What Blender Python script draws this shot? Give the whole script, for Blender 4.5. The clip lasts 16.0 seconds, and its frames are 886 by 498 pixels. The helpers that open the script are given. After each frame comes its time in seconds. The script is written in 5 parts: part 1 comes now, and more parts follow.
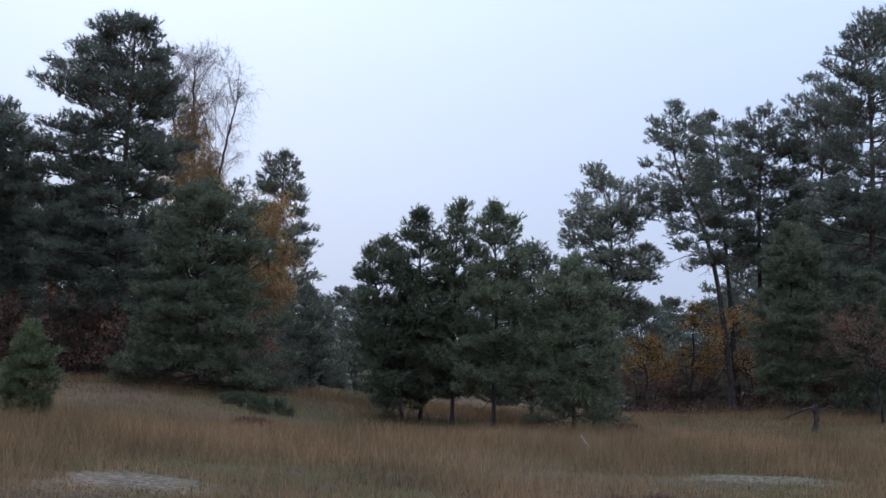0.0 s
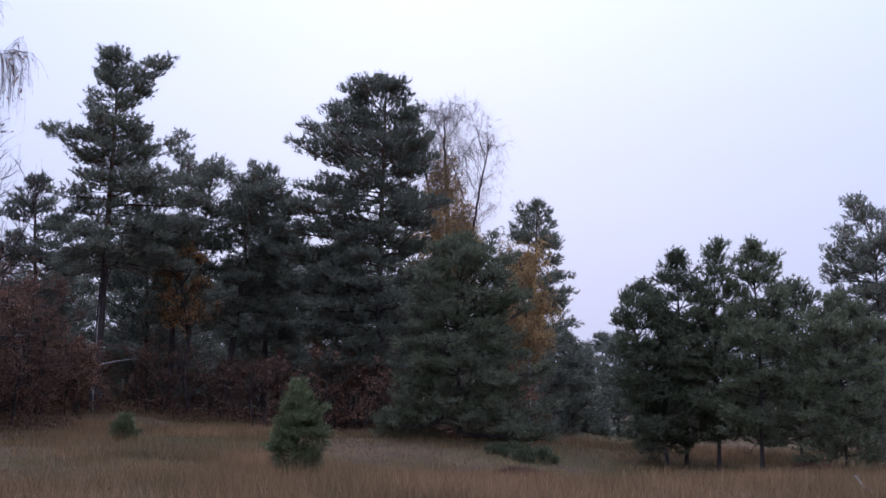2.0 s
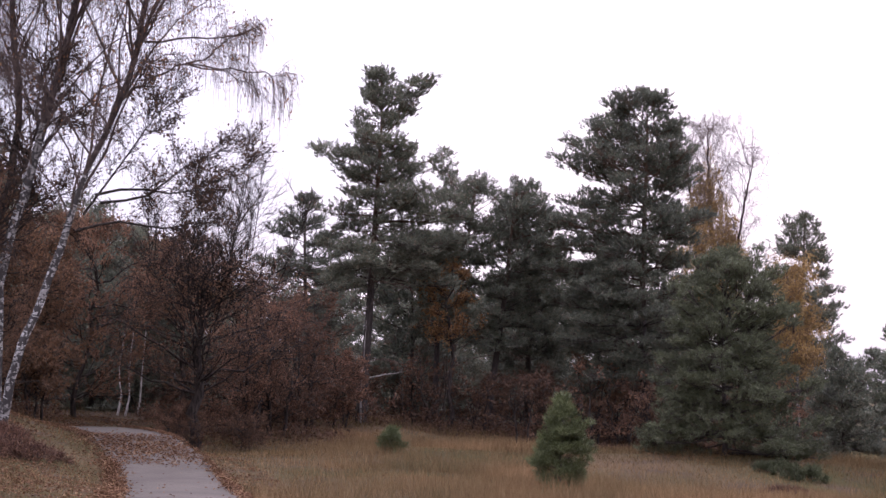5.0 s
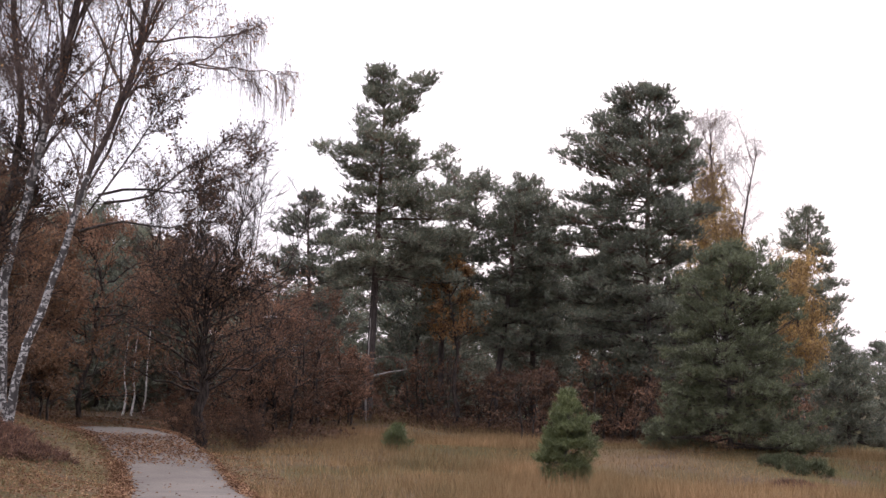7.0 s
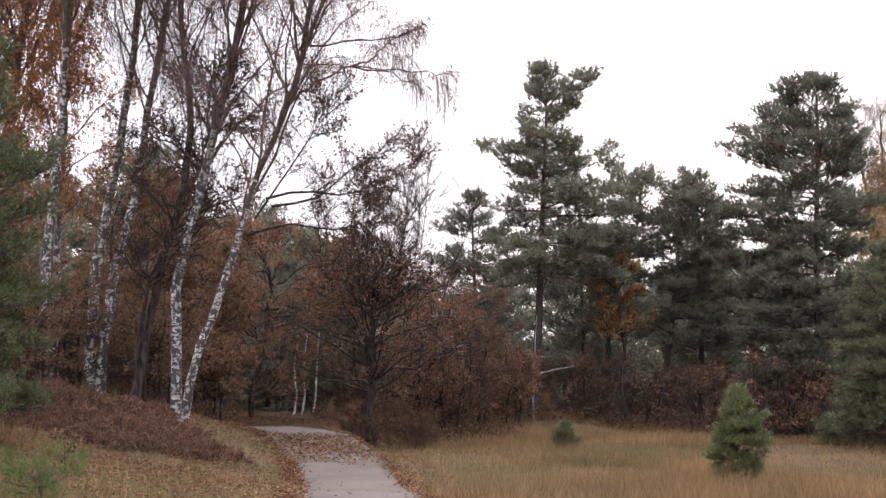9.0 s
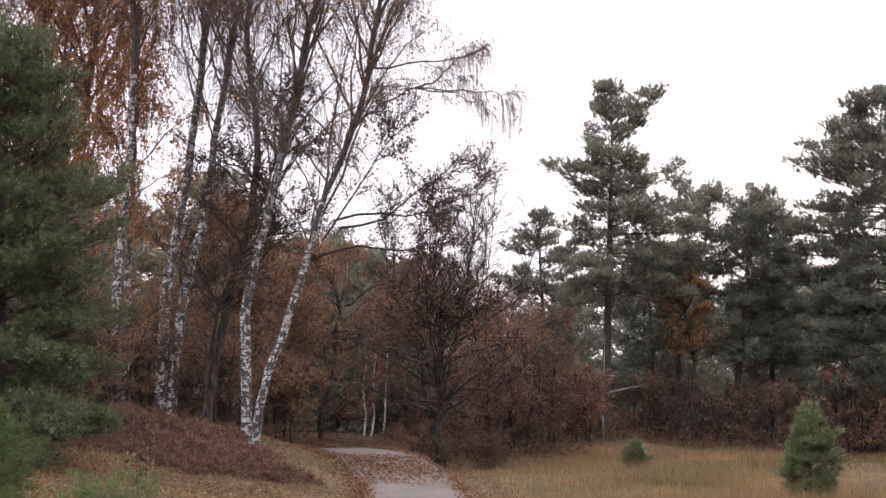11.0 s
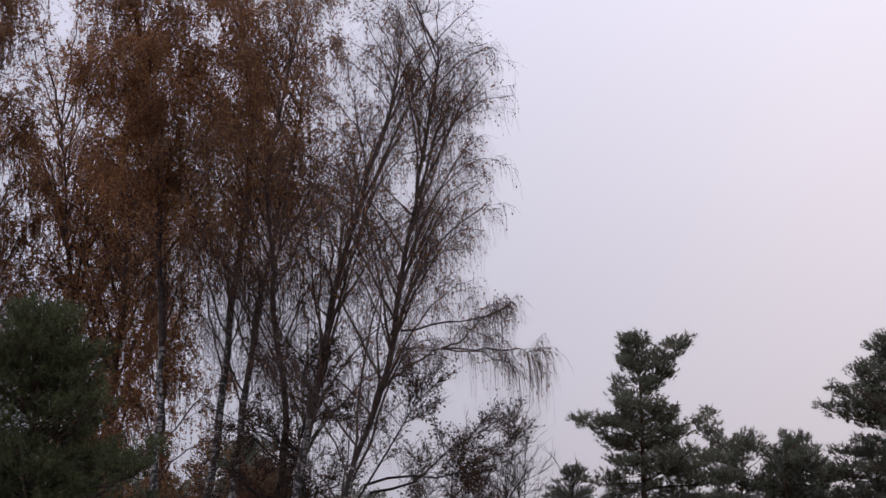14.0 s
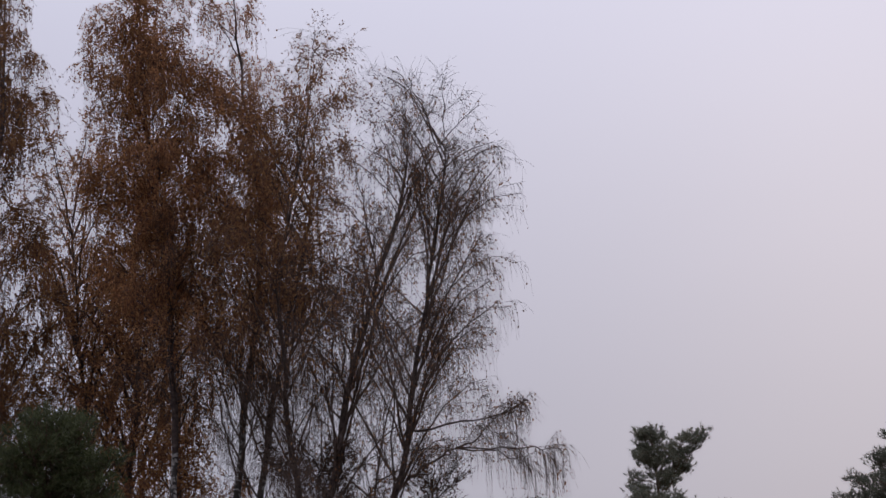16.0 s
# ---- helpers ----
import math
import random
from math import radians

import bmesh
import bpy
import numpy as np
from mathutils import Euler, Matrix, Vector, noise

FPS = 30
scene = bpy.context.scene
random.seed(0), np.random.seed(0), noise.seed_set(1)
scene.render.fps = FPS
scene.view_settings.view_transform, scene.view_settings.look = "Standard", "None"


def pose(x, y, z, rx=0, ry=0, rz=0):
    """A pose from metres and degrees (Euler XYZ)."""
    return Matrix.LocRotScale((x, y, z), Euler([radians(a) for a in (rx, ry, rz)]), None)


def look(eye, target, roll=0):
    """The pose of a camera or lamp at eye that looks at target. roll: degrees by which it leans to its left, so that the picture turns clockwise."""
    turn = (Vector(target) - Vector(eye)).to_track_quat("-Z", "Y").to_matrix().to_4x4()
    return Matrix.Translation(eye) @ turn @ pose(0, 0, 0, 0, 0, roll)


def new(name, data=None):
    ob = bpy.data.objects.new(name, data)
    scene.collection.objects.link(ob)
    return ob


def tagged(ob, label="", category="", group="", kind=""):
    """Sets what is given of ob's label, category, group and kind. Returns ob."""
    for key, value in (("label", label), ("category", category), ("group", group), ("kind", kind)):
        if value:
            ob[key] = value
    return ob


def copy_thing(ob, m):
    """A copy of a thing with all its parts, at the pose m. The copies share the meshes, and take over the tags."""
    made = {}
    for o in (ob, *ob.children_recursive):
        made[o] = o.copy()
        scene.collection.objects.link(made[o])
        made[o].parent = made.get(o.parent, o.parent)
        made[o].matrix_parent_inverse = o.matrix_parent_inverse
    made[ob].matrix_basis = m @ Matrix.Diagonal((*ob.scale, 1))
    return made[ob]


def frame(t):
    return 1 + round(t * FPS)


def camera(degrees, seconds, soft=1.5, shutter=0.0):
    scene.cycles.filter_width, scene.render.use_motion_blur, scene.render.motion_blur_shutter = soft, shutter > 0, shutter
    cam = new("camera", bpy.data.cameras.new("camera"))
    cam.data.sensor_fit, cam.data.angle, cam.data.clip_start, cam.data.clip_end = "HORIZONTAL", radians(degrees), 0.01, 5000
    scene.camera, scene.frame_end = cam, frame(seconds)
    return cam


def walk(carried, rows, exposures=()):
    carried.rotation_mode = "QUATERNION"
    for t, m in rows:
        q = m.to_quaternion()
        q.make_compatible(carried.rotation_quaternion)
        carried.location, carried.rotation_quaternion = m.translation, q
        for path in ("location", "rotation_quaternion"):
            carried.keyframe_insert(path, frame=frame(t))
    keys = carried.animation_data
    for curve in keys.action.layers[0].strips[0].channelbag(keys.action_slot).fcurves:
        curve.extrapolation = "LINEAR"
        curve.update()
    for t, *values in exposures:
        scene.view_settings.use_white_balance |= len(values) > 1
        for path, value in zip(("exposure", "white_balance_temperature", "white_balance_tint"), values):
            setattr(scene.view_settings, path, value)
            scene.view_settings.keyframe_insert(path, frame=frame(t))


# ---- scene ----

# The camera stands in one spot and is turned by hand.
cam = camera(30.77, 16.0, soft=1.5)
EYE = 1.65
ROWS = [  # seconds, yaw to the left, pitch, roll
    (0.0, 0.00, 3.20, 3.11), (0.5, 1.40, 3.01, 2.21), (1.0, 3.50, 3.11, 1.66), (1.5, 6.60, 3.26, 1.35),
    (2.0, 9.14, 4.57, 0.86), (2.5, 11.42, 5.08, 0.80), (3.0, 14.11, 5.26, 0.53), (3.5, 16.51, 5.28, 0.47),
    (3.7, 17.29, 5.24, 0.52), (4.4, 18.50, 5.08, 0.90), (5.1, 18.45, 4.90, 1.35), (5.8, 18.02, 4.82, 1.45),
    (6.0, 17.86, 4.80, 1.39), (6.5, 17.88, 4.81, 0.93), (7.0, 18.62, 4.81, 0.77), (7.5, 19.71, 4.74, 0.37),
    (8.0, 21.37, 4.72, 0.27), (8.5, 23.02, 4.71, 0.22), (9.0, 24.49, 4.68, 0.18), (9.2, 24.85, 4.65, 0.15),
    (10.2, 26.30, 4.90, -0.05), (11.3, 27.10, 5.92, -0.42),
    (11.5, 27.23, 6.42, -0.51), (12.0, 27.54, 7.70, -0.94), (12.5, 27.61, 9.26, -1.15), (13.0, 27.77, 10.86, -1.74),
    (13.5, 27.76, 12.75, -2.25), (14.0, 27.63, 14.65, -2.55), (14.5, 27.49, 16.46, -3.24), (15.0, 27.42, 18.00, -3.24),
    (15.5, 27.49, 19.00, -3.53), (16.0, 27.82, 18.19, -3.98),
]
EXPOSURES = [(0.0, -0.54, 4960, 9), (1.0, -0.50, 5150, 13), (2.0, -0.53, 5040, 22), (3.0, -0.54, 5170, 38), (3.5, -0.40, 5420, 41), (6.0, 0.26, 6080, 19), (7.0, 0.33, 6220, 18), (9.0, 0.58, 6420, 16), (11.5, 0.62, 6350, 17), (12.0, 0.42, 6250, 17), (12.5, -0.20, 6000, 21), (13.0, -0.69, 6000, 20), (13.5, -0.93, 6000, 20), (14.5, -1.20, 6050, 19), (15.5, -1.33, 6000, 18), (16.0, -1.38, 6050, 19)]
walk(cam, [(t, pose(0, 0, EYE, 0, 0, yaw) @ pose(0, 0, 0, 90 + pitch, 0, 0) @ pose(0, 0, 0, 0, 0, roll)) for t, yaw, pitch, roll in ROWS], EXPOSURES)

# ---- sky and sun: a closed overcast, the sun behind it low over the pines ----
SUN_AZ, SUN_EL = 10.0, 20.0
sun_way = Vector((-math.sin(radians(SUN_AZ)) * math.cos(radians(SUN_EL)), math.cos(radians(SUN_AZ)) * math.cos(radians(SUN_EL)), math.sin(radians(SUN_EL))))


def make_world():
    world = bpy.data.worlds.new("overcast_sky")
    scene.world = world
    world.use_nodes = True
    nt = world.node_tree
    nt.nodes.clear()
    N, L = nt.nodes.new, nt.links.new
    out, bg = N("ShaderNodeOutputWorld"), N("ShaderNodeBackground")
    sky = N("ShaderNodeTexSky")
    sky.sky_type, sky.sun_disc = "NISHITA", False
    sky.sun_elevation, sky.sun_rotation = radians(SUN_EL), radians(-SUN_AZ)
    sky.dust_density, sky.air_density = 3.0, 1.2
    dim = N("ShaderNodeVectorMath")
    dim.operation = "SCALE"
    dim.inputs["Scale"].default_value = 0.10
    L(sky.outputs[0], dim.inputs[0])
    tc = N("ShaderNodeTexCoord")
    # cloud sheet: brighter round the hidden sun, faint large swells
    dot = N("ShaderNodeVectorMath")
    dot.operation = "DOT_PRODUCT"
    dot.inputs[1].default_value = sun_way
    L(tc.outputs["Generated"], dot.inputs[0])
    glow = N("ShaderNodeMapRange")
    glow.inputs["From Min"].default_value, glow.inputs["From Max"].default_value = 0.75, 1.0
    glow.inputs["To Min"].default_value, glow.inputs["To Max"].default_value = 0.0, 1.0
    glow.interpolation_type = "SMOOTHSTEP"
    L(dot.outputs["Value"], glow.inputs["Value"])
    stretch = N("ShaderNodeMapping")
    stretch.inputs["Scale"].default_value = (1.2, 1.2, 4.0)
    L(tc.outputs["Generated"], stretch.inputs["Vector"])
    swell = N("ShaderNodeTexNoise")
    swell.inputs["Scale"].default_value, swell.inputs["Detail"].default_value = 1.6, 3.0
    L(stretch.outputs[0], swell.inputs["Vector"])
    lum = N("ShaderNodeMath")
    lum.operation = "MULTIPLY_ADD"
    lum.inputs[1].default_value = 0.14
    L(glow.outputs[0], lum.inputs[0])
    # an overcast sky is brightest overhead
    sep = N("ShaderNodeSeparateXYZ")
    L(tc.outputs["Generated"], sep.inputs[0])
    above, steep, rise = (N("ShaderNodeMath") for _ in range(3))
    above.operation, steep.operation, rise.operation = "MAXIMUM", "POWER", "MULTIPLY_ADD"
    above.inputs[1].default_value, steep.inputs[1].default_value = 0.0, 1.4
    rise.inputs[1].default_value, rise.inputs[2].default_value = 2.9, 0.72
    L(sep.outputs["Z"], above.inputs[0])
    L(above.outputs[0], steep.inputs[0])
    L(steep.outputs[0], rise.inputs[0])
    L(rise.outputs[0], lum.inputs[2])
    sw = N("ShaderNodeMath")
    sw.operation = "MULTIPLY_ADD"
    sw.inputs[1].default_value = 0.10
    L(swell.outputs["Fac"], sw.inputs[0])
    L(lum.outputs[0], sw.inputs[2])
    cloud = N("ShaderNodeVectorMath")
    cloud.operation = "SCALE"
    cloud.inputs[0].default_value = (0.955, 0.955, 1.03)
    L(sw.outputs[0], cloud.inputs["Scale"])
    mix = N("ShaderNodeMix")
    mix.data_type = "RGBA"
    mix.inputs["Factor"].default_value = 0.93
    L(dim.outputs[0], mix.inputs["A"])
    L(cloud.outputs[0], mix.inputs["B"])
    L(mix.outputs["Result"], bg.inputs["Color"])
    bg.inputs["Strength"].default_value = 1.0
    L(bg.outputs[0], out.inputs[0])


make_world()
sun = new("sun", bpy.data.lights.new("sun", "SUN"))
sun.data.energy, sun.data.angle, sun.data.color = 0.5, radians(40), (1.0, 0.96, 0.9)
sun.matrix_world = look(sun_way * 100, (0, 0, 0))


# ---- materials ----
def blank(name, rough=0.8):
    m = bpy.data.materials.new(name)
    m.use_nodes = True
    b = m.node_tree.nodes["Principled BSDF"]
    b.inputs["Roughness"].default_value = rough
    b.inputs["Specular IOR Level"].default_value = 0.25
    return m, m.node_tree, b


def ramp(nt, stops, source):
    r = nt.nodes.new("ShaderNodeValToRGB")
    while len(r.color_ramp.elements) < len(stops):
        r.color_ramp.elements.new(0.5)
    for e, (p, c) in zip(r.color_ramp.elements, stops):
        e.position, e.color = p, (*c, 1)
    nt.links.new(source, r.inputs["Fac"])
    return r.outputs["Color"]


def noise_fac(nt, scale, detail=4, stretch=None, coords="Object", distort=0.0):
    tc = nt.nodes.new("ShaderNodeTexCoord")
    n = nt.nodes.new("ShaderNodeTexNoise")
    n.inputs["Scale"].default_value, n.inputs["Detail"].default_value, n.inputs["Distortion"].default_value = scale, detail, distort
    src = tc.outputs[coords]
    if stretch:
        mp = nt.nodes.new("ShaderNodeMapping")
        mp.inputs["Scale"].default_value = stretch
        nt.links.new(src, mp.inputs["Vector"])
        src = mp.outputs[0]
    nt.links.new(src, n.inputs["Vector"])
    return n.outputs["Fac"]


def mixed(nt, fac, a, b, blend="MIX"):
    m = nt.nodes.new("ShaderNodeMix")
    m.data_type, m.blend_type = "RGBA", blend
    for key, v in (("Factor", fac), ("A", a), ("B", b)):
        if isinstance(v, (int, float)):
            m.inputs[key].default_value = v
        elif isinstance(v, tuple):
            m.inputs[key].default_value = (*v, 1)
        else:
            nt.links.new(v, m.inputs[key])
    return m.outputs["Result"]


def bump(nt, b, height, strength=0.5, dist=0.02):
    n = nt.nodes.new("ShaderNodeBump")
    n.inputs["Strength"].default_value, n.inputs["Distance"].default_value = strength, dist
    nt.links.new(height, n.inputs["Height"])
    nt.links.new(n.outputs[0], b.inputs["Normal"])


def foliage(name, stops, rough=0.6, through_light=0.25, patch=1.5, gloss=0.08, tone=((0.72, 0.72, 0.74), (1.2, 1.2, 1.14))):
    """Leaves or needles: colour by the single leaf, by the tree, and in patches over the crown; some light comes through."""
    m, nt, b = blank(name, rough)
    b.inputs["Specular IOR Level"].default_value = gloss
    geo, info = nt.nodes.new("ShaderNodeNewGeometry"), nt.nodes.new("ShaderNodeObjectInfo")
    leaf = ramp(nt, stops, geo.outputs["Random Per Island"])
    tree = ramp(nt, [(0, (0.78, 0.8, 0.78)), (1, (1.2, 1.18, 1.12))], info.outputs["Random"])
    c = mixed(nt, 1.0, leaf, tree, "MULTIPLY")
    pat = ramp(nt, [(0.3, tone[0]), (0.7, tone[1])], noise_fac(nt, patch, 3))
    c = mixed(nt, 1.0, c, pat, "MULTIPLY")
    nt.links.new(c, b.inputs["Base Color"])
    if through_light:
        tr = nt.nodes.new("ShaderNodeBsdfTranslucent")
        nt.links.new(c, tr.inputs["Color"])
        ms = nt.nodes.new("ShaderNodeMixShader")
        ms.inputs[0].default_value = through_light
        nt.links.new(b.outputs[0], ms.inputs[1])
        nt.links.new(tr.outputs[0], ms.inputs[2])
        nt.links.new(ms.outputs[0], nt.nodes["Material Output"].inputs["Surface"])
    return m


def bark(name, stops, stretch=(6, 6, 1.2), scale=3.0, strength=0.8):
    m, nt, b = blank(name, 0.9)
    f = noise_fac(nt, scale, 6, stretch)
    nt.links.new(ramp(nt, stops, f), b.inputs["Base Color"])
    bump(nt, b, f, strength, 0.03)
    return m


def pine_bark():
    m, nt, b = blank("pine_bark", 0.9)
    f = noise_fac(nt, 4.0, 6, (5, 5, 1.4))
    low = ramp(nt, [(0.3, (0.022, 0.018, 0.016)), (0.7, (0.085, 0.068, 0.06))], f)
    high = ramp(nt, [(0.3, (0.075, 0.048, 0.034)), (0.7, (0.20, 0.125, 0.085))], f)
    tc, sep, mr = nt.nodes.new("ShaderNodeTexCoord"), nt.nodes.new("ShaderNodeSeparateXYZ"), nt.nodes.new("ShaderNodeMapRange")
    nt.links.new(tc.outputs["Object"], sep.inputs[0])
    nt.links.new(sep.outputs["Z"], mr.inputs["Value"])
    mr.inputs["From Min"].default_value, mr.inputs["From Max"].default_value = 3.5, 7.0
    nt.links.new(mixed(nt, mr.outputs[0], low, high), b.inputs["Base Color"])
    bump(nt, b, f, 0.8, 0.03)
    return m


def birch_bark():
    m, nt, b = blank("birch_bark", 0.75)
    band = noise_fac(nt, 5.0, 6, (1.5, 1.5, 2.6), distort=1.2)
    rough = noise_fac(nt, 4.6, 5, (2.2, 2.2, 1.0), distort=0.6)
    white = ramp(nt, [(0.35, (0.23, 0.21, 0.19)), (0.55, (0.40, 0.38, 0.355)), (0.75, (0.60, 0.58, 0.55))], noise_fac(nt, 4.0, 4))
    c = mixed(nt, ramp(nt, [(0.46, (0, 0, 0)), (0.52, (1, 1, 1))], band), white, (0.05, 0.045, 0.042))
    c = mixed(nt, ramp(nt, [(0.52, (0, 0, 0)), (0.57, (1, 1, 1))], rough), c, (0.05, 0.043, 0.039))
    nt.links.new(c, b.inputs["Base Color"])
    bump(nt, b, rough, 0.6, 0.02)
    return m


def spots(nt, ovals, mid):
    """Ragged ovals (x, y, radius x, radius y) on the ground."""
    tc = nt.nodes.new("ShaderNodeTexCoord")
    total = None
    for x, y, rx, ry in ovals:
        sub, sc, ln = (nt.nodes.new("ShaderNodeVectorMath") for _ in range(3))
        sub.operation, sc.operation, ln.operation = "SUBTRACT", "MULTIPLY", "LENGTH"
        sub.inputs[1].default_value, sc.inputs[1].default_value = (x, y, 0), (1 / rx, 1 / ry, 0)
        nt.links.new(tc.outputs["Object"], sub.inputs[0])
        nt.links.new(sub.outputs[0], sc.inputs[0])
        nt.links.new(sc.outputs[0], ln.inputs[0])
        edge = nt.nodes.new("ShaderNodeMath")
        edge.operation = "MULTIPLY_ADD"
        edge.inputs[1].default_value = 1.6
        nt.links.new(mid, edge.inputs[0])
        nt.links.new(ln.outputs["Value"], edge.inputs[2])
        here = ramp(nt, [(0.55, (1, 1, 1)), (0.68, (0, 0, 0))], half(nt, edge.outputs[0]))
        total = here if total is None else mixed(nt, 1.0, total, here, "LIGHTEN")
    return total


def ground_material():
    m, nt, b = blank("heath_ground", 0.95)
    b.inputs["Specular IOR Level"].default_value = 0.03
    big = noise_fac(nt, 0.16, 5)
    mid = noise_fac(nt, 1.1, 6)
    fine = noise_fac(nt, 14.0, 5)
    straw = ramp(nt, [(0.3, (0.072, 0.048, 0.028)), (0.7, (0.16, 0.112, 0.066))], fine)
    moss = ramp(nt, [(0.3, (0.042, 0.038, 0.017)), (0.7, (0.098, 0.082, 0.036))], fine)
    soil = ramp(nt, [(0.3, (0.05, 0.036, 0.025)), (0.7, (0.12, 0.085, 0.058))], fine)
    c = mixed(nt, ramp(nt, [(0.44, (0, 0, 0)), (0.58, (1, 1, 1))], big), moss, straw)
    c = mixed(nt, ramp(nt, [(0.50, (0, 0, 0)), (0.66, (1, 1, 1))], mid), c, soil)
    # needle litter under the trees, coloured darker to carry the shade there too
    floor_fac = spots(nt, WOODS, mid)
    c = mixed(nt, floor_fac, c, ramp(nt, [(0.3, (0.035, 0.025, 0.02)), (0.7, (0.10, 0.07, 0.05))], fine))
    # bare sand, trodden open in a few places
    total = spots(nt, SAND, mid)
    sand = ramp(nt, [(0.36, (0.09, 0.07, 0.05)), (0.64, (0.33, 0.28, 0.22))], fine)
    c = mixed(nt, mixed(nt, 1.0, total, (0.28, 0.28, 0.28), "MULTIPLY"), c, sand)
    nt.links.new(c, b.inputs["Base Color"])
    bump(nt, b, fine, 0.9, 0.06)
    return m


def half(nt, value):
    h = nt.nodes.new("ShaderNodeMath")
    h.operation = "MULTIPLY"
    h.inputs[1].default_value = 0.4
    nt.links.new(value, h.inputs[0])
    return h.outputs[0]


def path_material():
    m, nt, b = blank("path_tarmac", 0.85)
    grit, stain = noise_fac(nt, 60.0, 4), noise_fac(nt, 0.9, 5)
    c = ramp(nt, [(0.3, (0.078, 0.063, 0.051)), (0.7, (0.130, 0.108, 0.089))], grit)
    c = mixed(nt, 1.0, c, ramp(nt, [(0.3, (0.75, 0.74, 0.72)), (0.7, (1.15, 1.14, 1.12))], stain), "MULTIPLY")
    nt.links.new(c, b.inputs["Base Color"])
    bump(nt, b, grit, 0.4, 0.006)
    return m


WOODS = [(-14, 52, 14, 11), (13, 55, 10, 11), (-27, 40, 9, 10)]
SAND = [(-3.2, 17.6, 1.1, 0.9), (4.2, 21.0, 1.3, 0.7)]
M_GROUND, M_PATH = ground_material(), path_material()
M_PINE_BARK, M_BIRCH_BARK = pine_bark(), birch_bark()
M_TWIG = bark("birch_twig", [(0.3, (0.05, 0.035, 0.029)), (0.7, (0.15, 0.107, 0.087))])
M_PALE_TWIG = bark("grey_twig", [(0.3, (0.10, 0.075, 0.062)), (0.7, (0.22, 0.17, 0.14))])
M_SAPLING = bark("pale_sapling_bark", [(0.35, (0.34, 0.31, 0.28)), (0.65, (0.68, 0.65, 0.6))], (2, 2, 3))
M_BIRCH_TOP = bark("birch_upper_bark", [(0.3, (0.03, 0.022, 0.02)), (0.6, (0.085, 0.062, 0.054)), (0.78, (0.22, 0.19, 0.17))], (2, 2, 3))
M_OAK_BARK = bark("oak_bark", [(0.38, (0.012, 0.009, 0.008)), (0.62, (0.066, 0.05, 0.04))], (7, 7, 1.6))
M_DRY_TWIG = bark("dry_pine_twig", [(0.3, (0.07, 0.048, 0.036)), (0.7, (0.19, 0.135, 0.10))])
M_DEAD = bark("dead_wood", [(0.3, (0.13, 0.115, 0.10)), (0.7, (0.38, 0.35, 0.32))])
M_NEEDLE = foliage("pine_needles", [(0.0, (0.106, 0.107, 0.081)), (0.55, (0.167, 0.180, 0.138)), (0.86, (0.224, 0.238, 0.179)), (1.0, (0.272, 0.186, 0.137))], 0.5, 0.32, gloss=0.25)
M_NEEDLE_MID = foliage("mid_pine_needles", [(0.0, (0.074, 0.081, 0.050)), (0.6, (0.132, 0.143, 0.085)), (1.0, (0.183, 0.191, 0.115))], 0.5, 0.28, 2, gloss=0.25)
M_NEEDLE_YOUNG = foliage("young_pine_needles", [(0.0, (0.057, 0.069, 0.032)), (0.6, (0.104, 0.119, 0.052)), (1.0, (0.153, 0.166, 0.076))], 0.5, 0.15, 4, gloss=0.25)
M_SEEDLING = foliage("seedling_needles", [(0.0, (0.06, 0.085, 0.025)), (0.6, (0.11, 0.15, 0.045)), (1.0, (0.17, 0.20, 0.075))], 0.5, 0.3, 4, gloss=0.2)
M_JUNIPER = foliage("juniper_needles", [(0.0, (0.048, 0.054, 0.031)), (0.6, (0.090, 0.099, 0.056)), (1.0, (0.136, 0.143, 0.084))], 0.6, 0.2, 3)
M_LEAF_BROWN = foliage("oak_leaves_brown", [(0.0, (0.176, 0.105, 0.074)), (0.6, (0.245, 0.140, 0.086)), (1.0, (0.303, 0.172, 0.098))], 0.7, 0.35)
M_LEAF_OAK = foliage("oak_leaves_dull", [(0.0, (0.189, 0.113, 0.080)), (0.6, (0.224, 0.132, 0.087)), (1.0, (0.267, 0.156, 0.099))], 0.7, 0.35)
M_LEAF_RED = foliage("shrub_leaves_russet", [(0.0, (0.151, 0.090, 0.068)), (0.6, (0.220, 0.124, 0.085)), (1.0, (0.262, 0.149, 0.094))], 0.7, 0.35)
M_LEAF_DARK = foliage("oak_leaves_dark", [(0.0, (0.085, 0.051, 0.040)), (0.6, (0.140, 0.081, 0.055)), (1.0, (0.202, 0.114, 0.073))], 0.7, 0.3)
M_LEAF_ORANGE = foliage("beech_leaves_orange", [(0.0, (0.20, 0.105, 0.05)), (0.6, (0.33, 0.18, 0.085)), (1.0, (0.44, 0.26, 0.12))], 0.6, 0.4)
M_LEAF_YELLOW = foliage("birch_leaves_yellow", [(0.0, (0.323, 0.200, 0.080)), (0.6, (0.493, 0.328, 0.136)), (1.0, (0.595, 0.424, 0.208))], 0.6, 0.62)
M_LEAF_GOLD = foliage("birch_leaves_gold", [(0.0, (0.30, 0.17, 0.06)), (0.6, (0.46, 0.28, 0.10)), (1.0, (0.56, 0.38, 0.16))], 0.6, 0.5)
M_LEAF_BIRCH = foliage("birch_leaves_rust", [(0.0, (0.218, 0.102, 0.055)), (0.6, (0.396, 0.194, 0.095)), (1.0, (0.537, 0.296, 0.132))], 0.6, 0.6)
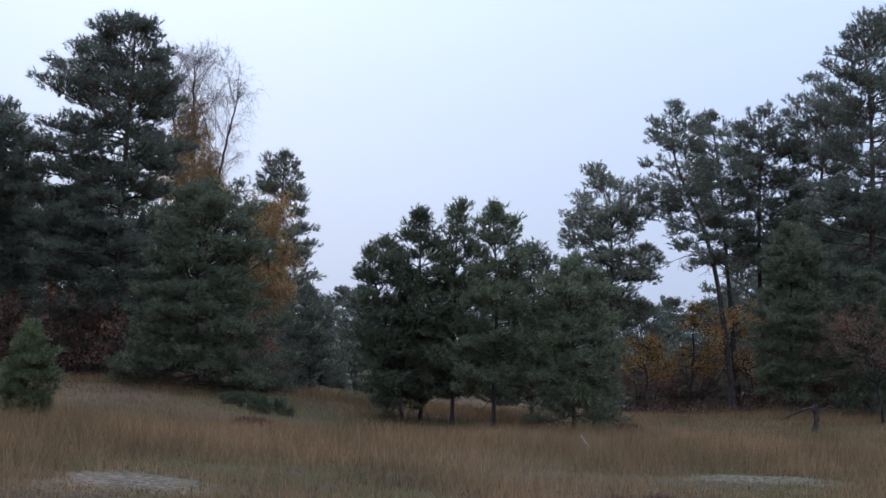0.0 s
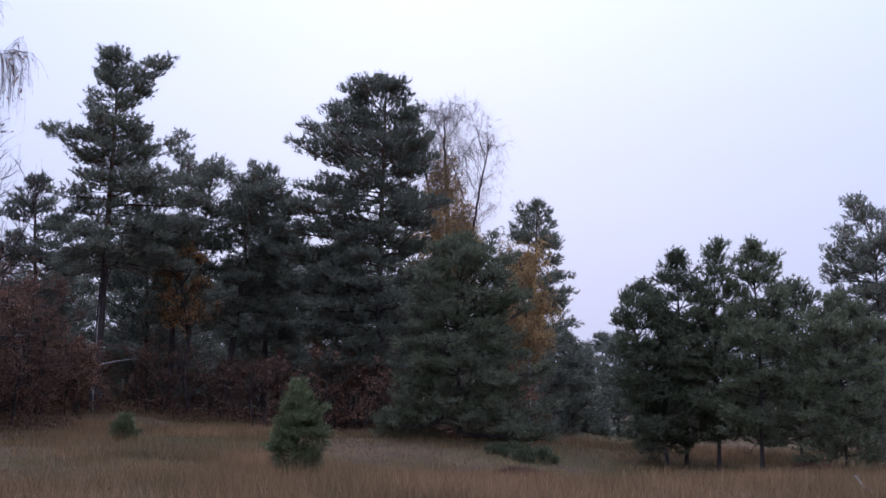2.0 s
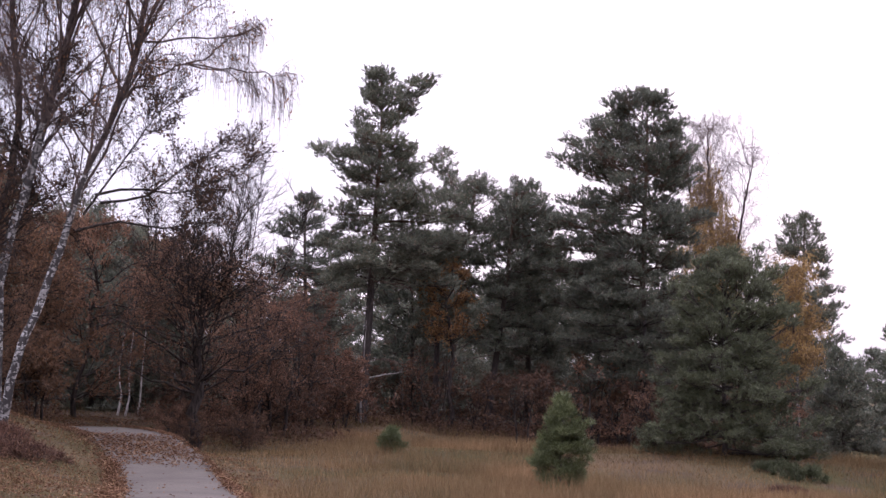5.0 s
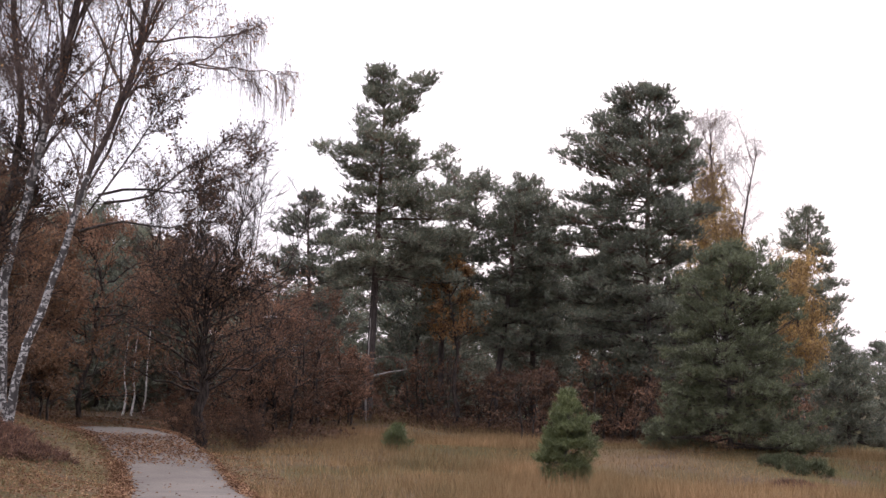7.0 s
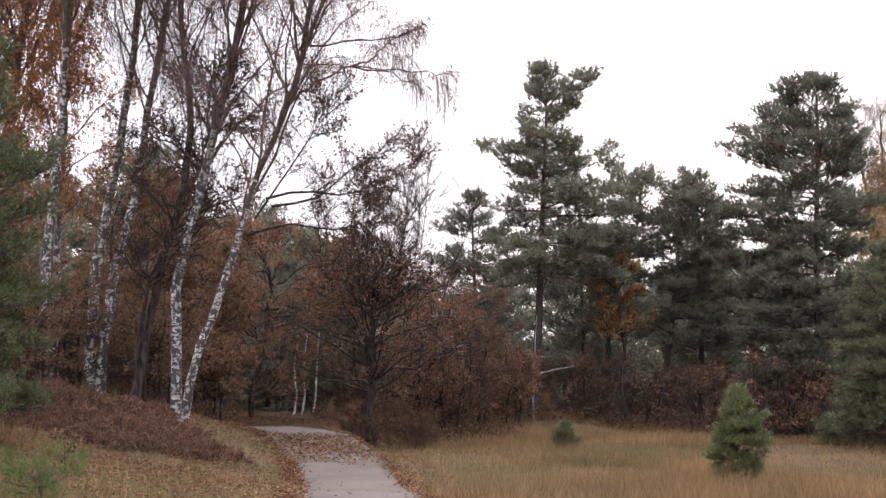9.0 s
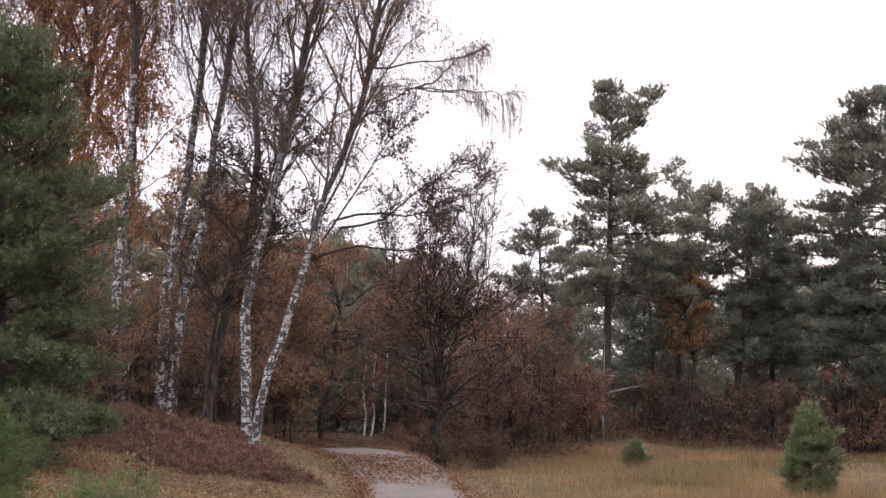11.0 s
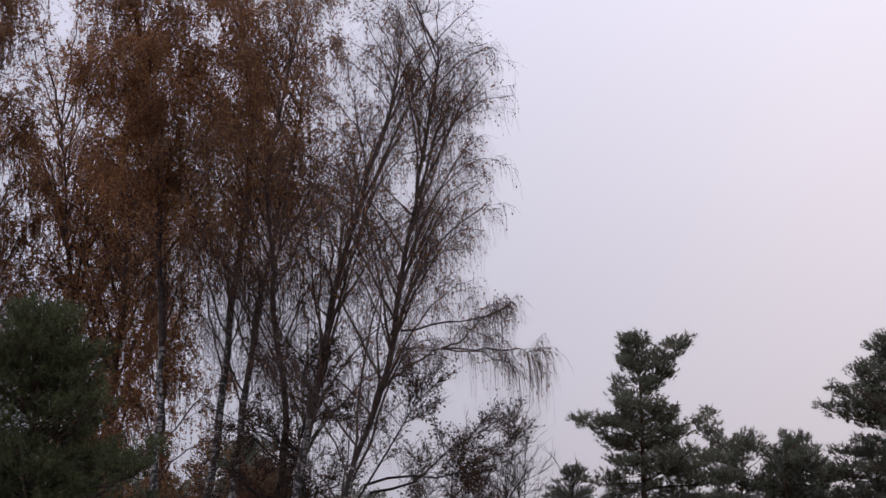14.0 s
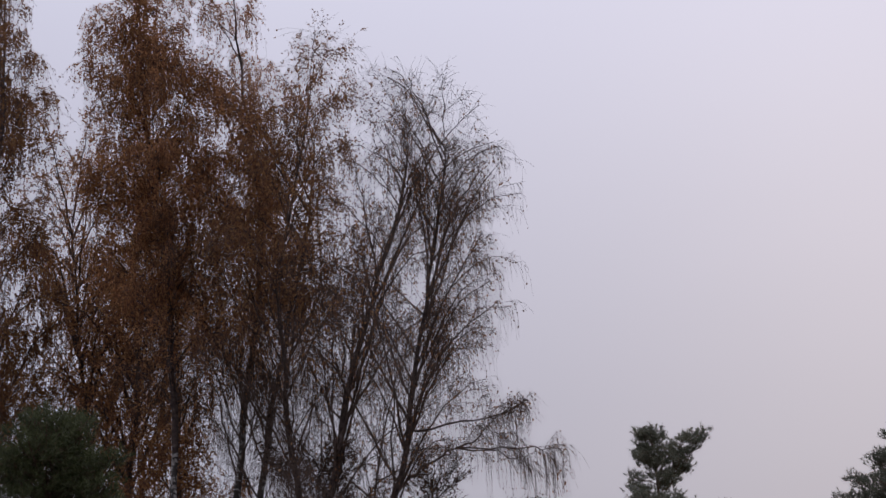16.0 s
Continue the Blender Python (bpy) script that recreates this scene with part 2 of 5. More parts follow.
M_STRAW = foliage("dry_grass", [(0.0, (0.139, 0.086, 0.049)), (0.5, (0.249, 0.163, 0.098)), (1.0, (0.361, 0.253, 0.158))], 0.7, 0.3, 0.45, tone=((0.55, 0.62, 0.52), (1.3, 1.17, 1.0)))
M_TURF = foliage("green_turf", [(0.0, (0.067, 0.050, 0.020)), (0.6, (0.129, 0.092, 0.039)), (1.0, (0.208, 0.136, 0.065))], 0.7, 0.3, 0.35)
M_HEATHER = foliage("heather_twigs", [(0.0, (0.055, 0.034, 0.028)), (0.6, (0.135, 0.074, 0.056)), (1.0, (0.24, 0.14, 0.095))], 0.8, 0.2)
M_LITTER = foliage("fallen_leaves", [(0.0, (0.097, 0.045, 0.027)), (0.6, (0.200, 0.105, 0.062)), (1.0, (0.296, 0.190, 0.114))], 0.7, 0.2, 0.6)


# ---- mesh tools ----
def mesh_part(name, verts, faces, material, parent=None, smooth=False, label=""):
    verts, faces = np.asarray(verts, np.float32), np.asarray(faces, np.int32)
    n, k = faces.shape
    me = bpy.data.meshes.new(name)
    me.vertices.add(len(verts))
    me.vertices.foreach_set("co", verts.ravel())
    me.loops.add(n * k)
    me.loops.foreach_set("vertex_index", faces.ravel())
    me.polygons.add(n)
    me.polygons.foreach_set("loop_start", np.arange(n, dtype=np.int32) * k)
    me.polygons.foreach_set("use_smooth", np.full(n, smooth))
    me.update(calc_edges=True)
    me.materials.append(material)
    ob = new(name, me)
    ob.parent = parent
    return tagged(ob, label)


def unit(v):
    return v / np.maximum(np.linalg.norm(v, axis=-1, keepdims=True), 1e-9)


def tubes(P, R, sides):
    """Tapered tubes along B polylines of S points: verts and quads."""
    P, R = np.asarray(P, float), np.asarray(R, float)
    B, S, _ = P.shape
    t = unit(np.gradient(P, axis=1))
    main = unit(P[:, -1] - P[:, 0])
    ref = np.where(np.abs(main[:, 2:3]) < 0.8, [[0, 0, 1.0]], [[1.0, 0, 0]])[:, None, :]
    u = unit(np.cross(t, ref))
    v = np.cross(t, u)
    a = np.arange(sides) * 2 * np.pi / sides
    ring = P[:, :, None] + R[:, :, None, None] * (u[:, :, None] * np.cos(a)[:, None] + v[:, :, None] * np.sin(a)[:, None])
    i = np.arange(B * S * sides).reshape(B, S, sides)
    j = np.roll(i, -1, axis=2)
    q = np.stack([i[:, :-1], j[:, :-1], j[:, 1:], i[:, 1:]], -1).reshape(-1, 4)
    return ring.reshape(-1, 3), q


def stack(pieces):
    vs, fs, n = [], [], 0
    for v, f in pieces:
        vs.append(v)
        fs.append(f + n)
        n += len(v)
    return np.concatenate(vs), np.concatenate(fs)


def bezier(a, da, b, db, s):
    """Curves from a (going da) to b (arriving along db), at the shares s: arrays (B, 3) to (B, S, 3)."""
    s = np.asarray(s)[None, :, None]
    a, da, b, db = (k[:, None, :] for k in (a, da, b, db))
    return (1 - s) ** 3 * a + 3 * s * (1 - s) ** 2 * (a + da / 3) + 3 * s * s * (1 - s) * (b - db / 3) + s ** 3 * b


def along(P, k):
    """Points and directions on polylines P (B, S, 3) at shares k (B,)."""
    S = P.shape[1]
    f = np.clip(k, 0, 0.9999) * (S - 1)
    i = f.astype(int)
    r = np.arange(len(P))
    a, b = P[r, i], P[r, i + 1]
    return a + (b - a) * (f - i)[:, None], unit(b - a)


def ball(rng, n):
    return unit(rng.normal(size=(n, 3)))


def needles(rng, pos, way, per, length, width, shoot):
    """Thin needle blades set all along straight shoots."""
    n = len(pos)
    w = np.repeat(way, per, 0)
    base = np.repeat(pos, per, 0) + w * (rng.random((n * per, 1)) * np.repeat(np.broadcast_to(shoot, n), per)[:, None])
    d = unit(w * rng.uniform(0.3, 1.1, (n * per, 1)) + ball(rng, n * per) * 0.8)
    tip = base + d * length * rng.uniform(0.7, 1.2, (n * per, 1))
    side = unit(np.cross(d, ball(rng, n * per))) * width * 0.5
    v = np.stack([base - side, base + side, tip], 1).reshape(-1, 3)
    return v, np.arange(len(v)).reshape(-1, 3)


def leaves(rng, pos, way, size, hang=0.3):
    """Single leaves: folded lozenges at pos, pointing roughly along way."""
    n = len(pos)
    d = unit(way + ball(rng, n) * 0.9 + np.array([0, 0, -hang]))
    s = unit(np.cross(d, ball(rng, n)))
    up = np.cross(s, d)
    k = size * rng.uniform(0.6, 1.25, (n, 1))
    mid = pos + d * k * 0.5
    v = np.stack([pos, mid + s * k * 0.33 + up * k * 0.12, pos + d * k, mid - s * k * 0.33 + up * k * 0.12], 1).reshape(-1, 3)
    i = np.arange(len(v)).reshape(-1, 4)
    return v, np.concatenate([i[:, [0, 1, 2]], i[:, [0, 2, 3]]])


# ---- ground ----
MOUNDS = [(-21, 27, 4.5, 1.37), (-17, 42, 5, -0.34), (-9, 45, 7, 0.22), (-6, 24, 5, 0.06), (2, 34, 5, -0.32), (11, 44, 7, 0.28), (-5, 38, 3, 0.30),
          (-24, 43, 8, 0.67), (-17, 18, 4, 0.73), (0, 14, 6, -0.44), (-14, 30, 6, -0.37), (0, 55, 12, -0.98), (-4, 31, 3, -0.32), (-12, 16, 3, -0.10),
          (-17.5, 31.5, 3, -0.50), (-14, 22, 3.5, -0.48), (-11.7, 33, 2.8, 0.37), (-16.5, 42, 3, 0.46), (0, 0, 7, -0.15)]


def ground_z(x, y):
    x, y = np.asarray(x, float), np.asarray(y, float)
    z = np.full(np.broadcast(x, y).shape, 0.248)
    for a, b, s, k in MOUNDS:
        z = z + k * np.exp(-((x - a) ** 2 + (y - b) ** 2) / (2 * s * s))
    return z


def wave(x, y, k, ph):
    """A cheap uneven field between about -1 and 1."""
    return (np.sin(k * (x + 0.37 * y) + ph) + np.sin(k * 1.63 * (y - 0.21 * x) + 2.1 * ph) + np.sin(k * 2.7 * (0.6 * x + y) + 0.7 * ph) * 0.6) / 2.4


def make_ground():
    far = 60 * 1.35 ** np.arange(1, 13)
    xs = np.concatenate([-40 - far[::-1], np.arange(-40, 30.01, 0.5), 30 + far])
    ys = np.concatenate([-10 - far[::-1], np.arange(-10, 70.01, 0.5), 70 + far])
    X, Y = np.meshgrid(xs, ys)
    near = np.exp(-(np.maximum(np.hypot(X, Y - 30) - 45, 0) / 30) ** 2)
    Z = ground_z(X, Y) + near * (0.035 * wave(X, Y, 2.1, 1.0) + 0.02 * wave(X, Y, 5.3, 2.0))
    # a low undercut sand bank beside the juniper
    Z = Z - 0.16 * near * (1 / (1 + np.exp(np.clip(-(X + 2.6 + 0.3 * np.sin(Y)) * 6, -40, 40)))) * np.exp(-((X + 1.4) ** 2 / 3 + (Y - 32) ** 2 / 18))
    nx, ny = len(xs), len(ys)
    i = np.arange(nx * ny).reshape(ny, nx)
    q = np.stack([i[:-1, :-1], i[:-1, 1:], i[1:, 1:], i[1:, :-1]], -1).reshape(-1, 4)
    ob = mesh_part("ground", np.stack([X, Y, Z], -1).reshape(-1, 3), q, M_GROUND, smooth=True)
    tagged(ob, "sandy heath ground with dry grass, moss and bare sand", "ground", kind="structure")
    return xs, ys, Z


GX, GY, GZ = make_ground()


def floor_z(x, y):
    """Height of the built ground sheet."""
    x, y = np.asarray(x, float), np.asarray(y, float)
    i = np.clip(np.searchsorted(GX, x) - 1, 0, len(GX) - 2)
    j = np.clip(np.searchsorted(GY, y) - 1, 0, len(GY) - 2)
    u, v = (x - GX[i]) / (GX[i + 1] - GX[i]), (y - GY[j]) / (GY[j + 1] - GY[j])
    return (GZ[j, i] * (1 - u) + GZ[j, i + 1] * u) * (1 - v) + (GZ[j + 1, i] * (1 - u) + GZ[j + 1, i + 1] * u) * v


# ---- path ----
PATH = np.array([(6, -30), (4.5, -12), (2.2, -2), (-1.7, 5.6), (-6.0, 12.3), (-9.17, 17.78), (-11.1, 21.27), (-12.82, 24.2), (-14.0, 25.95), (-15.6, 27.9), (-17.3, 29.9), (-18.7, 31.8), (-19.4, 33.2), (-19.5, 34.3), (-19.1, 35.3)], float)


def smooth_line(p, n):
    """A line of n points through p (Catmull-Rom)."""
    q = np.concatenate([2 * p[:1] - p[1:2], p, 2 * p[-1:] - p[-2:-1]])
    s = np.linspace(0, len(p) - 1.0001, n)
    i = s.astype(int)
    t = (s - i)[:, None]
    a, b, c, d = q[i], q[i + 1], q[i + 2], q[i + 3]
    return 0.5 * (2 * b + (c - a) * t + (2 * a - 5 * b + 4 * c - d) * t ** 2 + (3 * b - a - 3 * c + d) * t ** 3)


LINE = smooth_line(PATH, 360)


def path_gap(x, y):
    """Distance to the middle of the path."""
    out = np.full(np.shape(x), 99.0)
    for a, b in LINE[::2]:
        out = np.minimum(out, np.hypot(x - a, y - b))
    return out


def path_height():
    d = unit(np.gradient(LINE, axis=0))
    n = np.stack([-d[:, 1], d[:, 0]], -1)
    P = LINE[:, None] + n[:, None] * (0.86 * np.array([-1.0, -0.5, 0, 0.5, 1.0]))[None, :, None]
    Z = floor_z(P[..., 0], P[..., 1]).max(axis=1)
    return np.convolve(np.pad(Z, 8, mode="edge"), np.ones(17) / 17, mode="valid") + 0.01


PATH_Z = path_height()


def make_path():
    d = unit(np.gradient(LINE, axis=0))
    n = np.stack([-d[:, 1], d[:, 0]], -1)
    w = 0.81 + 0.04 * np.sin(np.arange(len(LINE)) * 0.7) + 0.03 * np.sin(np.arange(len(LINE)) * 1.9)
    cols = np.array([-1.06, -1, -0.5, 0, 0.5, 1, 1.06])
    drop = np.array([-0.05, 0.018, 0.03, 0.036, 0.03, 0.018, -0.05])
    P = LINE[:, None] + n[:, None] * (w[:, None] * cols)[..., None]
    Z = PATH_Z[:, None] + drop
    i = np.arange(P.shape[0] * 7).reshape(-1, 7)
    q = np.stack([i[:-1, 1:], i[:-1, :-1], i[1:, :-1], i[1:, 1:]], -1).reshape(-1, 4)
    ob = mesh_part("path", np.concatenate([P, Z[..., None]], -1).reshape(-1, 3), q, M_PATH, smooth=True)
    tagged(ob, "narrow grey tarmac cycle path strewn with leaves", "path", kind="structure")


make_path()


# ---- trees ----
def tree_root(name, x, y, label, category, group="", turn=0.0):
    ob = new(name)
    ob.empty_display_size = 0.3
    ob.matrix_world = pose(x, y, float(floor_z(x, y)) - 0.04, 0, 0, turn)
    return tagged(ob, label, category, group)


def across(x, y):
    """Level direction to the right, as the tree is seen from the clearing."""
    d = math.hypot(x, y)
    return np.array([y / d, -x / d, 0.0])


def free_reach(rows, right, a, out, z):
    """Level length from points a, going out, to the edge of a crown: rows of (height, left edge, right edge)."""
    o = np.array(rows, float)
    lo, hi = np.interp(z, o[:, 0], o[:, 1]), np.interp(z, o[:, 0], o[:, 2])
    rad = np.maximum((hi - lo) / 2, 0.12)
    u = np.clip((a @ right - (hi + lo) / 2) / rad, -0.95, 0.95)
    w = out @ right
    return rad * (np.sqrt(np.maximum(u * u * w * w - u * u + 1, 0)) - u * w)


def spaced(rng, lengths, gap, least=2):
    """Shares out side shoots over carriers, one per gap: the carrier of each, and 1 or -1 for its side."""
    m = np.maximum((lengths / gap + rng.random(len(lengths))).astype(int), least)
    own = np.repeat(np.arange(len(lengths)), m)
    return own, np.where(np.arange(len(own)) % 2 == 0, 1.0, -1.0)[:, None]


def pine(x, y, H, R, bare, lean=(0, 0), seed=1, label="", group="pines at the clearing", density=1.0, shape="old", needle=None, size=1.0, name="pine_tree", arms=(), per_tuft=15, wood=1.0, girth=1.0, blade=(0.10, 0.0185), rows=(), line=(), dead=0, tufts=18):
    """A Scots pine: trunk, whorls of limbs that fork into flat clumps of upright shoots set with needles.
    bare: share of the trunk with no green limbs; rows: the crown's edge as (height, left, right); line: the trunk as (sideways, height);
    arms: single strong limbs (share, compass degrees, length, rise in degrees); dead: number of dry limbs under the crown; tufts: shoots in a needle clump."""
    rng = np.random.default_rng(seed)
    root = tree_root(name, x, y, label, "tree", group)
    old, full = shape == "old", wood > 0.5
    right = across(x, y)
    r0 = (0.011 * H + 0.02) * girth * (1.0 if old else 0.75)
    s = np.linspace(0, 1, 18)
    ph = rng.uniform(0, 6.28, 2)
    if line:
        lp = smooth_line(np.array(line, float), 60)
        side = np.interp(s * H * 0.97, lp[:, 1], lp[:, 0])
        tx, ty = right[0] * side, right[1] * side + 0.012 * H * np.sin(4.3 * s + ph[1]) * s
    else:
        tx = lean[0] * s ** 1.15 + 0.014 * H * np.sin(5.0 * s + ph[0]) * s
        ty = lean[1] * s ** 1.15 + 0.012 * H * np.sin(4.3 * s + ph[1]) * s
    trunk = np.stack([tx, ty, s * H * 0.97], -1)[None]
    tr = r0 * (1 - s) ** 0.8 + 0.010 * size
    tr[0] *= 1.35
    bole = mesh_part("trunk", *tubes(trunk, tr[None], 9 if full else 6), M_PINE_BARK, root, True)
    up = np.array([[0, 0, 1.0]])
    # limbs, five or so to a year's growth
    step = (0.40 if old else 0.27) * (0.6 + 0.4 * min(H / 6, 1.4)) * (0.6 + 0.4 * size) * (0.62 if size < 0.8 else 1.0)
    zs = np.arange(bare + 0.01, 0.985, step / H)
    per = 7 if full else 5
    share = np.clip(np.repeat(zs, per) + rng.normal(0, 0.32 * step / H, len(zs) * per), bare, 0.99)
    n = len(share)
    u = (share - bare) / (1 - bare)
    az = np.arange(n) * 2.399 + rng.uniform(0, 6.28) + rng.normal(0, 0.35, n)
    vigour = np.repeat(rng.uniform(0.88, 1.08, len(zs)), per) * rng.uniform(0.72, 1.06, n) * np.where(rng.random(n) < 0.15, 0.55, 1)
    el = np.interp(u, [0, 0.35, 0.7, 0.9, 1], [-5, 6, 18, 38, 60] if old else [-5, 14, 28, 45, 66]) + rng.normal(0, 11, n)
    out = np.stack([np.cos(az), np.sin(az), 0 * az], -1)
    a, _ = along(np.repeat(trunk, n, 0), share)
    rc = (0.29 if old else 0.23) * size
    if rows:
        L = free_reach(rows, right, a, out, a[:, 2] + 0.4 * step) * vigour - 0.3 * rc
    else:
        if old:
            prof = np.interp(u, [0, 0.12, 0.45, 0.72, 0.86, 0.95, 1], [0.75, 1.0, 1.0, 0.9, 0.66, 0.42, 0.2])
        elif shape == "oval":
            prof = np.interp(u, [0, 0.2, 0.45, 0.8, 0.93, 1], [0.62, 0.85, 0.85, 0.5, 0.25, 0.12])
        else:
            prof = np.interp(u, [0, 0.15, 0.5, 0.8, 0.93, 1], [0.85, 1.0, 0.88, 0.52, 0.24, 0.1])
        L = R * prof * vigour * (0.98 + 0.16 * np.sin(az * 2 + share * 9 + ph[0])) - 0.3 * rc
    L = np.maximum(L, 0.10 * size) / np.maximum(np.cos(np.radians(np.minimum(el, 48))), 0.5)
    if arms:
        ar = np.array(arms, float)
        share, az, L, el = (np.concatenate(k) for k in ((share, ar[:, 0]), (az, np.radians(ar[:, 1])), (L, ar[:, 2]), (el, ar[:, 3])))
        n = len(share)
        out = np.stack([np.cos(az), np.sin(az), 0 * az], -1)
        a, _ = along(np.repeat(trunk, n, 0), share)
    el = np.radians(el)
    d0 = out * np.cos(el)[:, None] + up * np.sin(el)[:, None]
    b = a + d0 * L[:, None] + up * (L * rng.uniform(-0.05, 0.08, n))[:, None]
    sway = np.stack([-np.sin(az), np.cos(az), 0 * az], -1) * rng.normal(0, 0.35, (n, 1))
    limb = bezier(a, (d0 + sway + up * 0.12) * L[:, None], b, (d0 - sway * 0.6 + up * 0.35) * L[:, None], np.linspace(0, 1, 6))
    lr = (0.005 * size + 0.011 * L)[:, None] * np.linspace(1, 0.25, 6)[None]
    # side branches, each ending in a flat clump of shoots
    par, hand = spaced(rng, L * (0.75 if old else 0.85), (0.20 if full else 0.30) * size / density ** 0.5, 1)
    k = rng.uniform(0.12, 0.95, len(par))
    p, t = along(limb[par], k)
    flat = unit(np.cross(t, up))
    d = unit(t * rng.uniform(0.4, 0.9, (len(par), 1)) + flat * hand * rng.uniform(0.3, 1.0, (len(par), 1)) + up * rng.uniform(-0.25, 0.5, (len(par), 1)))
    L2 = (0.14 * size + 0.34 * L[par] * (1.08 - k)) * rng.uniform(0.6, 1.15, len(par))
    sec = bezier(p, d * L2[:, None], p + d * L2[:, None] + up * (0.08 * L2)[:, None], (d + up * 0.35) * L2[:, None], np.linspace(0, 1, 5))
    # the clumps: shoots fan out and upwards from the branch's end
    end = np.concatenate([limb[:, -1], sec[:, -1], trunk[0, -1:]])
    stalk = np.concatenate([limb[:, -3], sec[:, 1], trunk[0, -2:-1]])
    ahead = np.concatenate([unit(limb[:, -1] - limb[:, -2]), unit(sec[:, -1] - sec[:, -2]), up])
    big = rc * rng.uniform(0.7, 1.2, len(end)) * np.concatenate([np.clip(L / (3 * rc), 0.5, 1.1), np.clip(L2 / (1.2 * rc), 0.6, 1.0), [0.55]])
    each = np.maximum((big / (0.29 * size)) ** 1.5 * tufts, 4).astype(int)
    own = np.repeat(np.arange(len(end)), each)
    q = ball(rng, len(own)) * rng.random((len(own), 1)) ** 0.45
    q = q * [1, 1, 0.5] + ahead[own] * 0.25
    pos = end[own] + q * big[own][:, None] - ahead[own] * 0.3 * big[own][:, None]
    way = unit(unit(q) * [0.75, 0.75, 0.4] + ahead[own] * 0.35 + up * rng.uniform(0.25, 1.1, (len(own), 1)))
    SL = rng.uniform(0.08, 0.17, len(own)) * size
    foot = stalk[own] + (end[own] - stalk[own]) * rng.uniform(0.1, 1.0, (len(own), 1))
    if full and size > 0.9:
        # each limb with its side branches and twigs is one piece of wood
        sr = (0.003 * size + 0.008 * L2)[:, None] * np.linspace(1, 0.35, 3)[None]
        home = np.concatenate([np.arange(n), par, [-1]])[own]
        seen = rng.random(len(own)) < 0.4
        twig = np.stack([foot, pos], 1)
        for i in range(n):
            mine, t_mine = par == i, (home == i) & seen
            mesh_part("limb", *stack([tubes(limb[i:i + 1], lr[i:i + 1], 5), tubes(sec[mine][:, ::2], sr[mine], 3), tubes(twig[t_mine], np.repeat([[0.006, 0.004]], t_mine.sum(), 0), 3)]), M_PINE_BARK, bole, True)
    else:
        ob = mesh_part("limb_work", *tubes(limb[:, [0, 2, 5]], lr[:, [0, 2, 5]], 3), M_PINE_BARK, root, True)
        tagged(ob, kind="stuff")
    tips = np.concatenate([limb[:, -1], trunk[0, -1:]])
    pos = np.concatenate([pos, tips])
    way = np.concatenate([way, unit(limb[:, -1] - limb[:, -2] + up * 0.1), up])
    SL = np.concatenate([SL, np.full(n + 1, 0.24 * size)])
    ob = mesh_part("crown", *needles(rng, pos, way, per_tuft, blade[0] * size, blade[1] * size, SL), needle or M_NEEDLE, root)
    tagged(ob, kind="stuff")
    if dead:
        share = rng.uniform(0.14, bare + 0.25 * (1 - bare), dead)
        a, _ = along(np.repeat(trunk, dead, 0), share)
        az = rng.uniform(0, 6.283, dead)
        out = np.stack([np.cos(az), np.sin(az), 0 * az], -1)
        L = rng.uniform(0.4, 1.4, dead)
        dry = bezier(a, out * L[:, None], a + (out - up * 0.22) * L[:, None], (out + rng.normal(0, 0.4, (dead, 3)) - up * 0.4) * L[:, None], np.linspace(0, 1, 6))
        dry[:, 1:] += rng.normal(0, 0.02, (dead, 5, 3))
        par, _ = spaced(rng, L, 0.09)
        p, t = along(dry[par], rng.uniform(0.25, 1, len(par)))
        d = unit(t + ball(rng, len(par)) * 0.9)
        L2 = rng.uniform(0.12, 0.45, len(par))
        sub = p[:, None] + d[:, None] * (L2[:, None] * np.linspace(0, 1, 3))[..., None] + rng.normal(0, 0.012, (len(par), 3, 3))
        ob = mesh_part("dead_limb_work", *stack([tubes(dry, (0.005 + 0.008 * L)[:, None] * np.linspace(1, 0.3, 6), 4), tubes(sub, np.repeat([[0.006, 0.005, 0.003]], len(par), 0), 3)]), M_DRY_TWIG, root, True, "dry brown lower limbs")
        tagged(ob, kind="stuff")
    return root


def twigs_from(rng, P, lengths, n, span, length, hang, spread=0.8, top=99.0):
    """Fine twigs off polylines P, the longer the more: they start outwards, then hang by their own weight, less so near the top."""
    own = rng.choice(len(P), n, p=lengths / lengths.sum())
    p, t = along(P[own], span[0] + (span[1] - span[0]) * rng.random(n) ** 0.8)
    L = length * rng.uniform(0.3, 1.25, n)
    h = (hang * rng.uniform(0.35, 1.2, n) * np.clip((top - p[:, 2]) / 1.6, 0.3, 1)).clip(0, 0.95)[:, None]
    d = unit(t * 0.8 + ball(rng, n) * spread)
    down = np.array([[0, 0, -1.0]])
    L = L[:, None]
    end = p + d * L * (1 - 0.85 * h) * 0.8 + down * L * h * 0.95
    return bezier(p, d * L, end, d * (1 - h) * L + down * L * h * 1.3, np.linspace(0, 1, 5))


def polyline(points, n):
    p = np.array(points, float)
    return smooth_line(p, n)


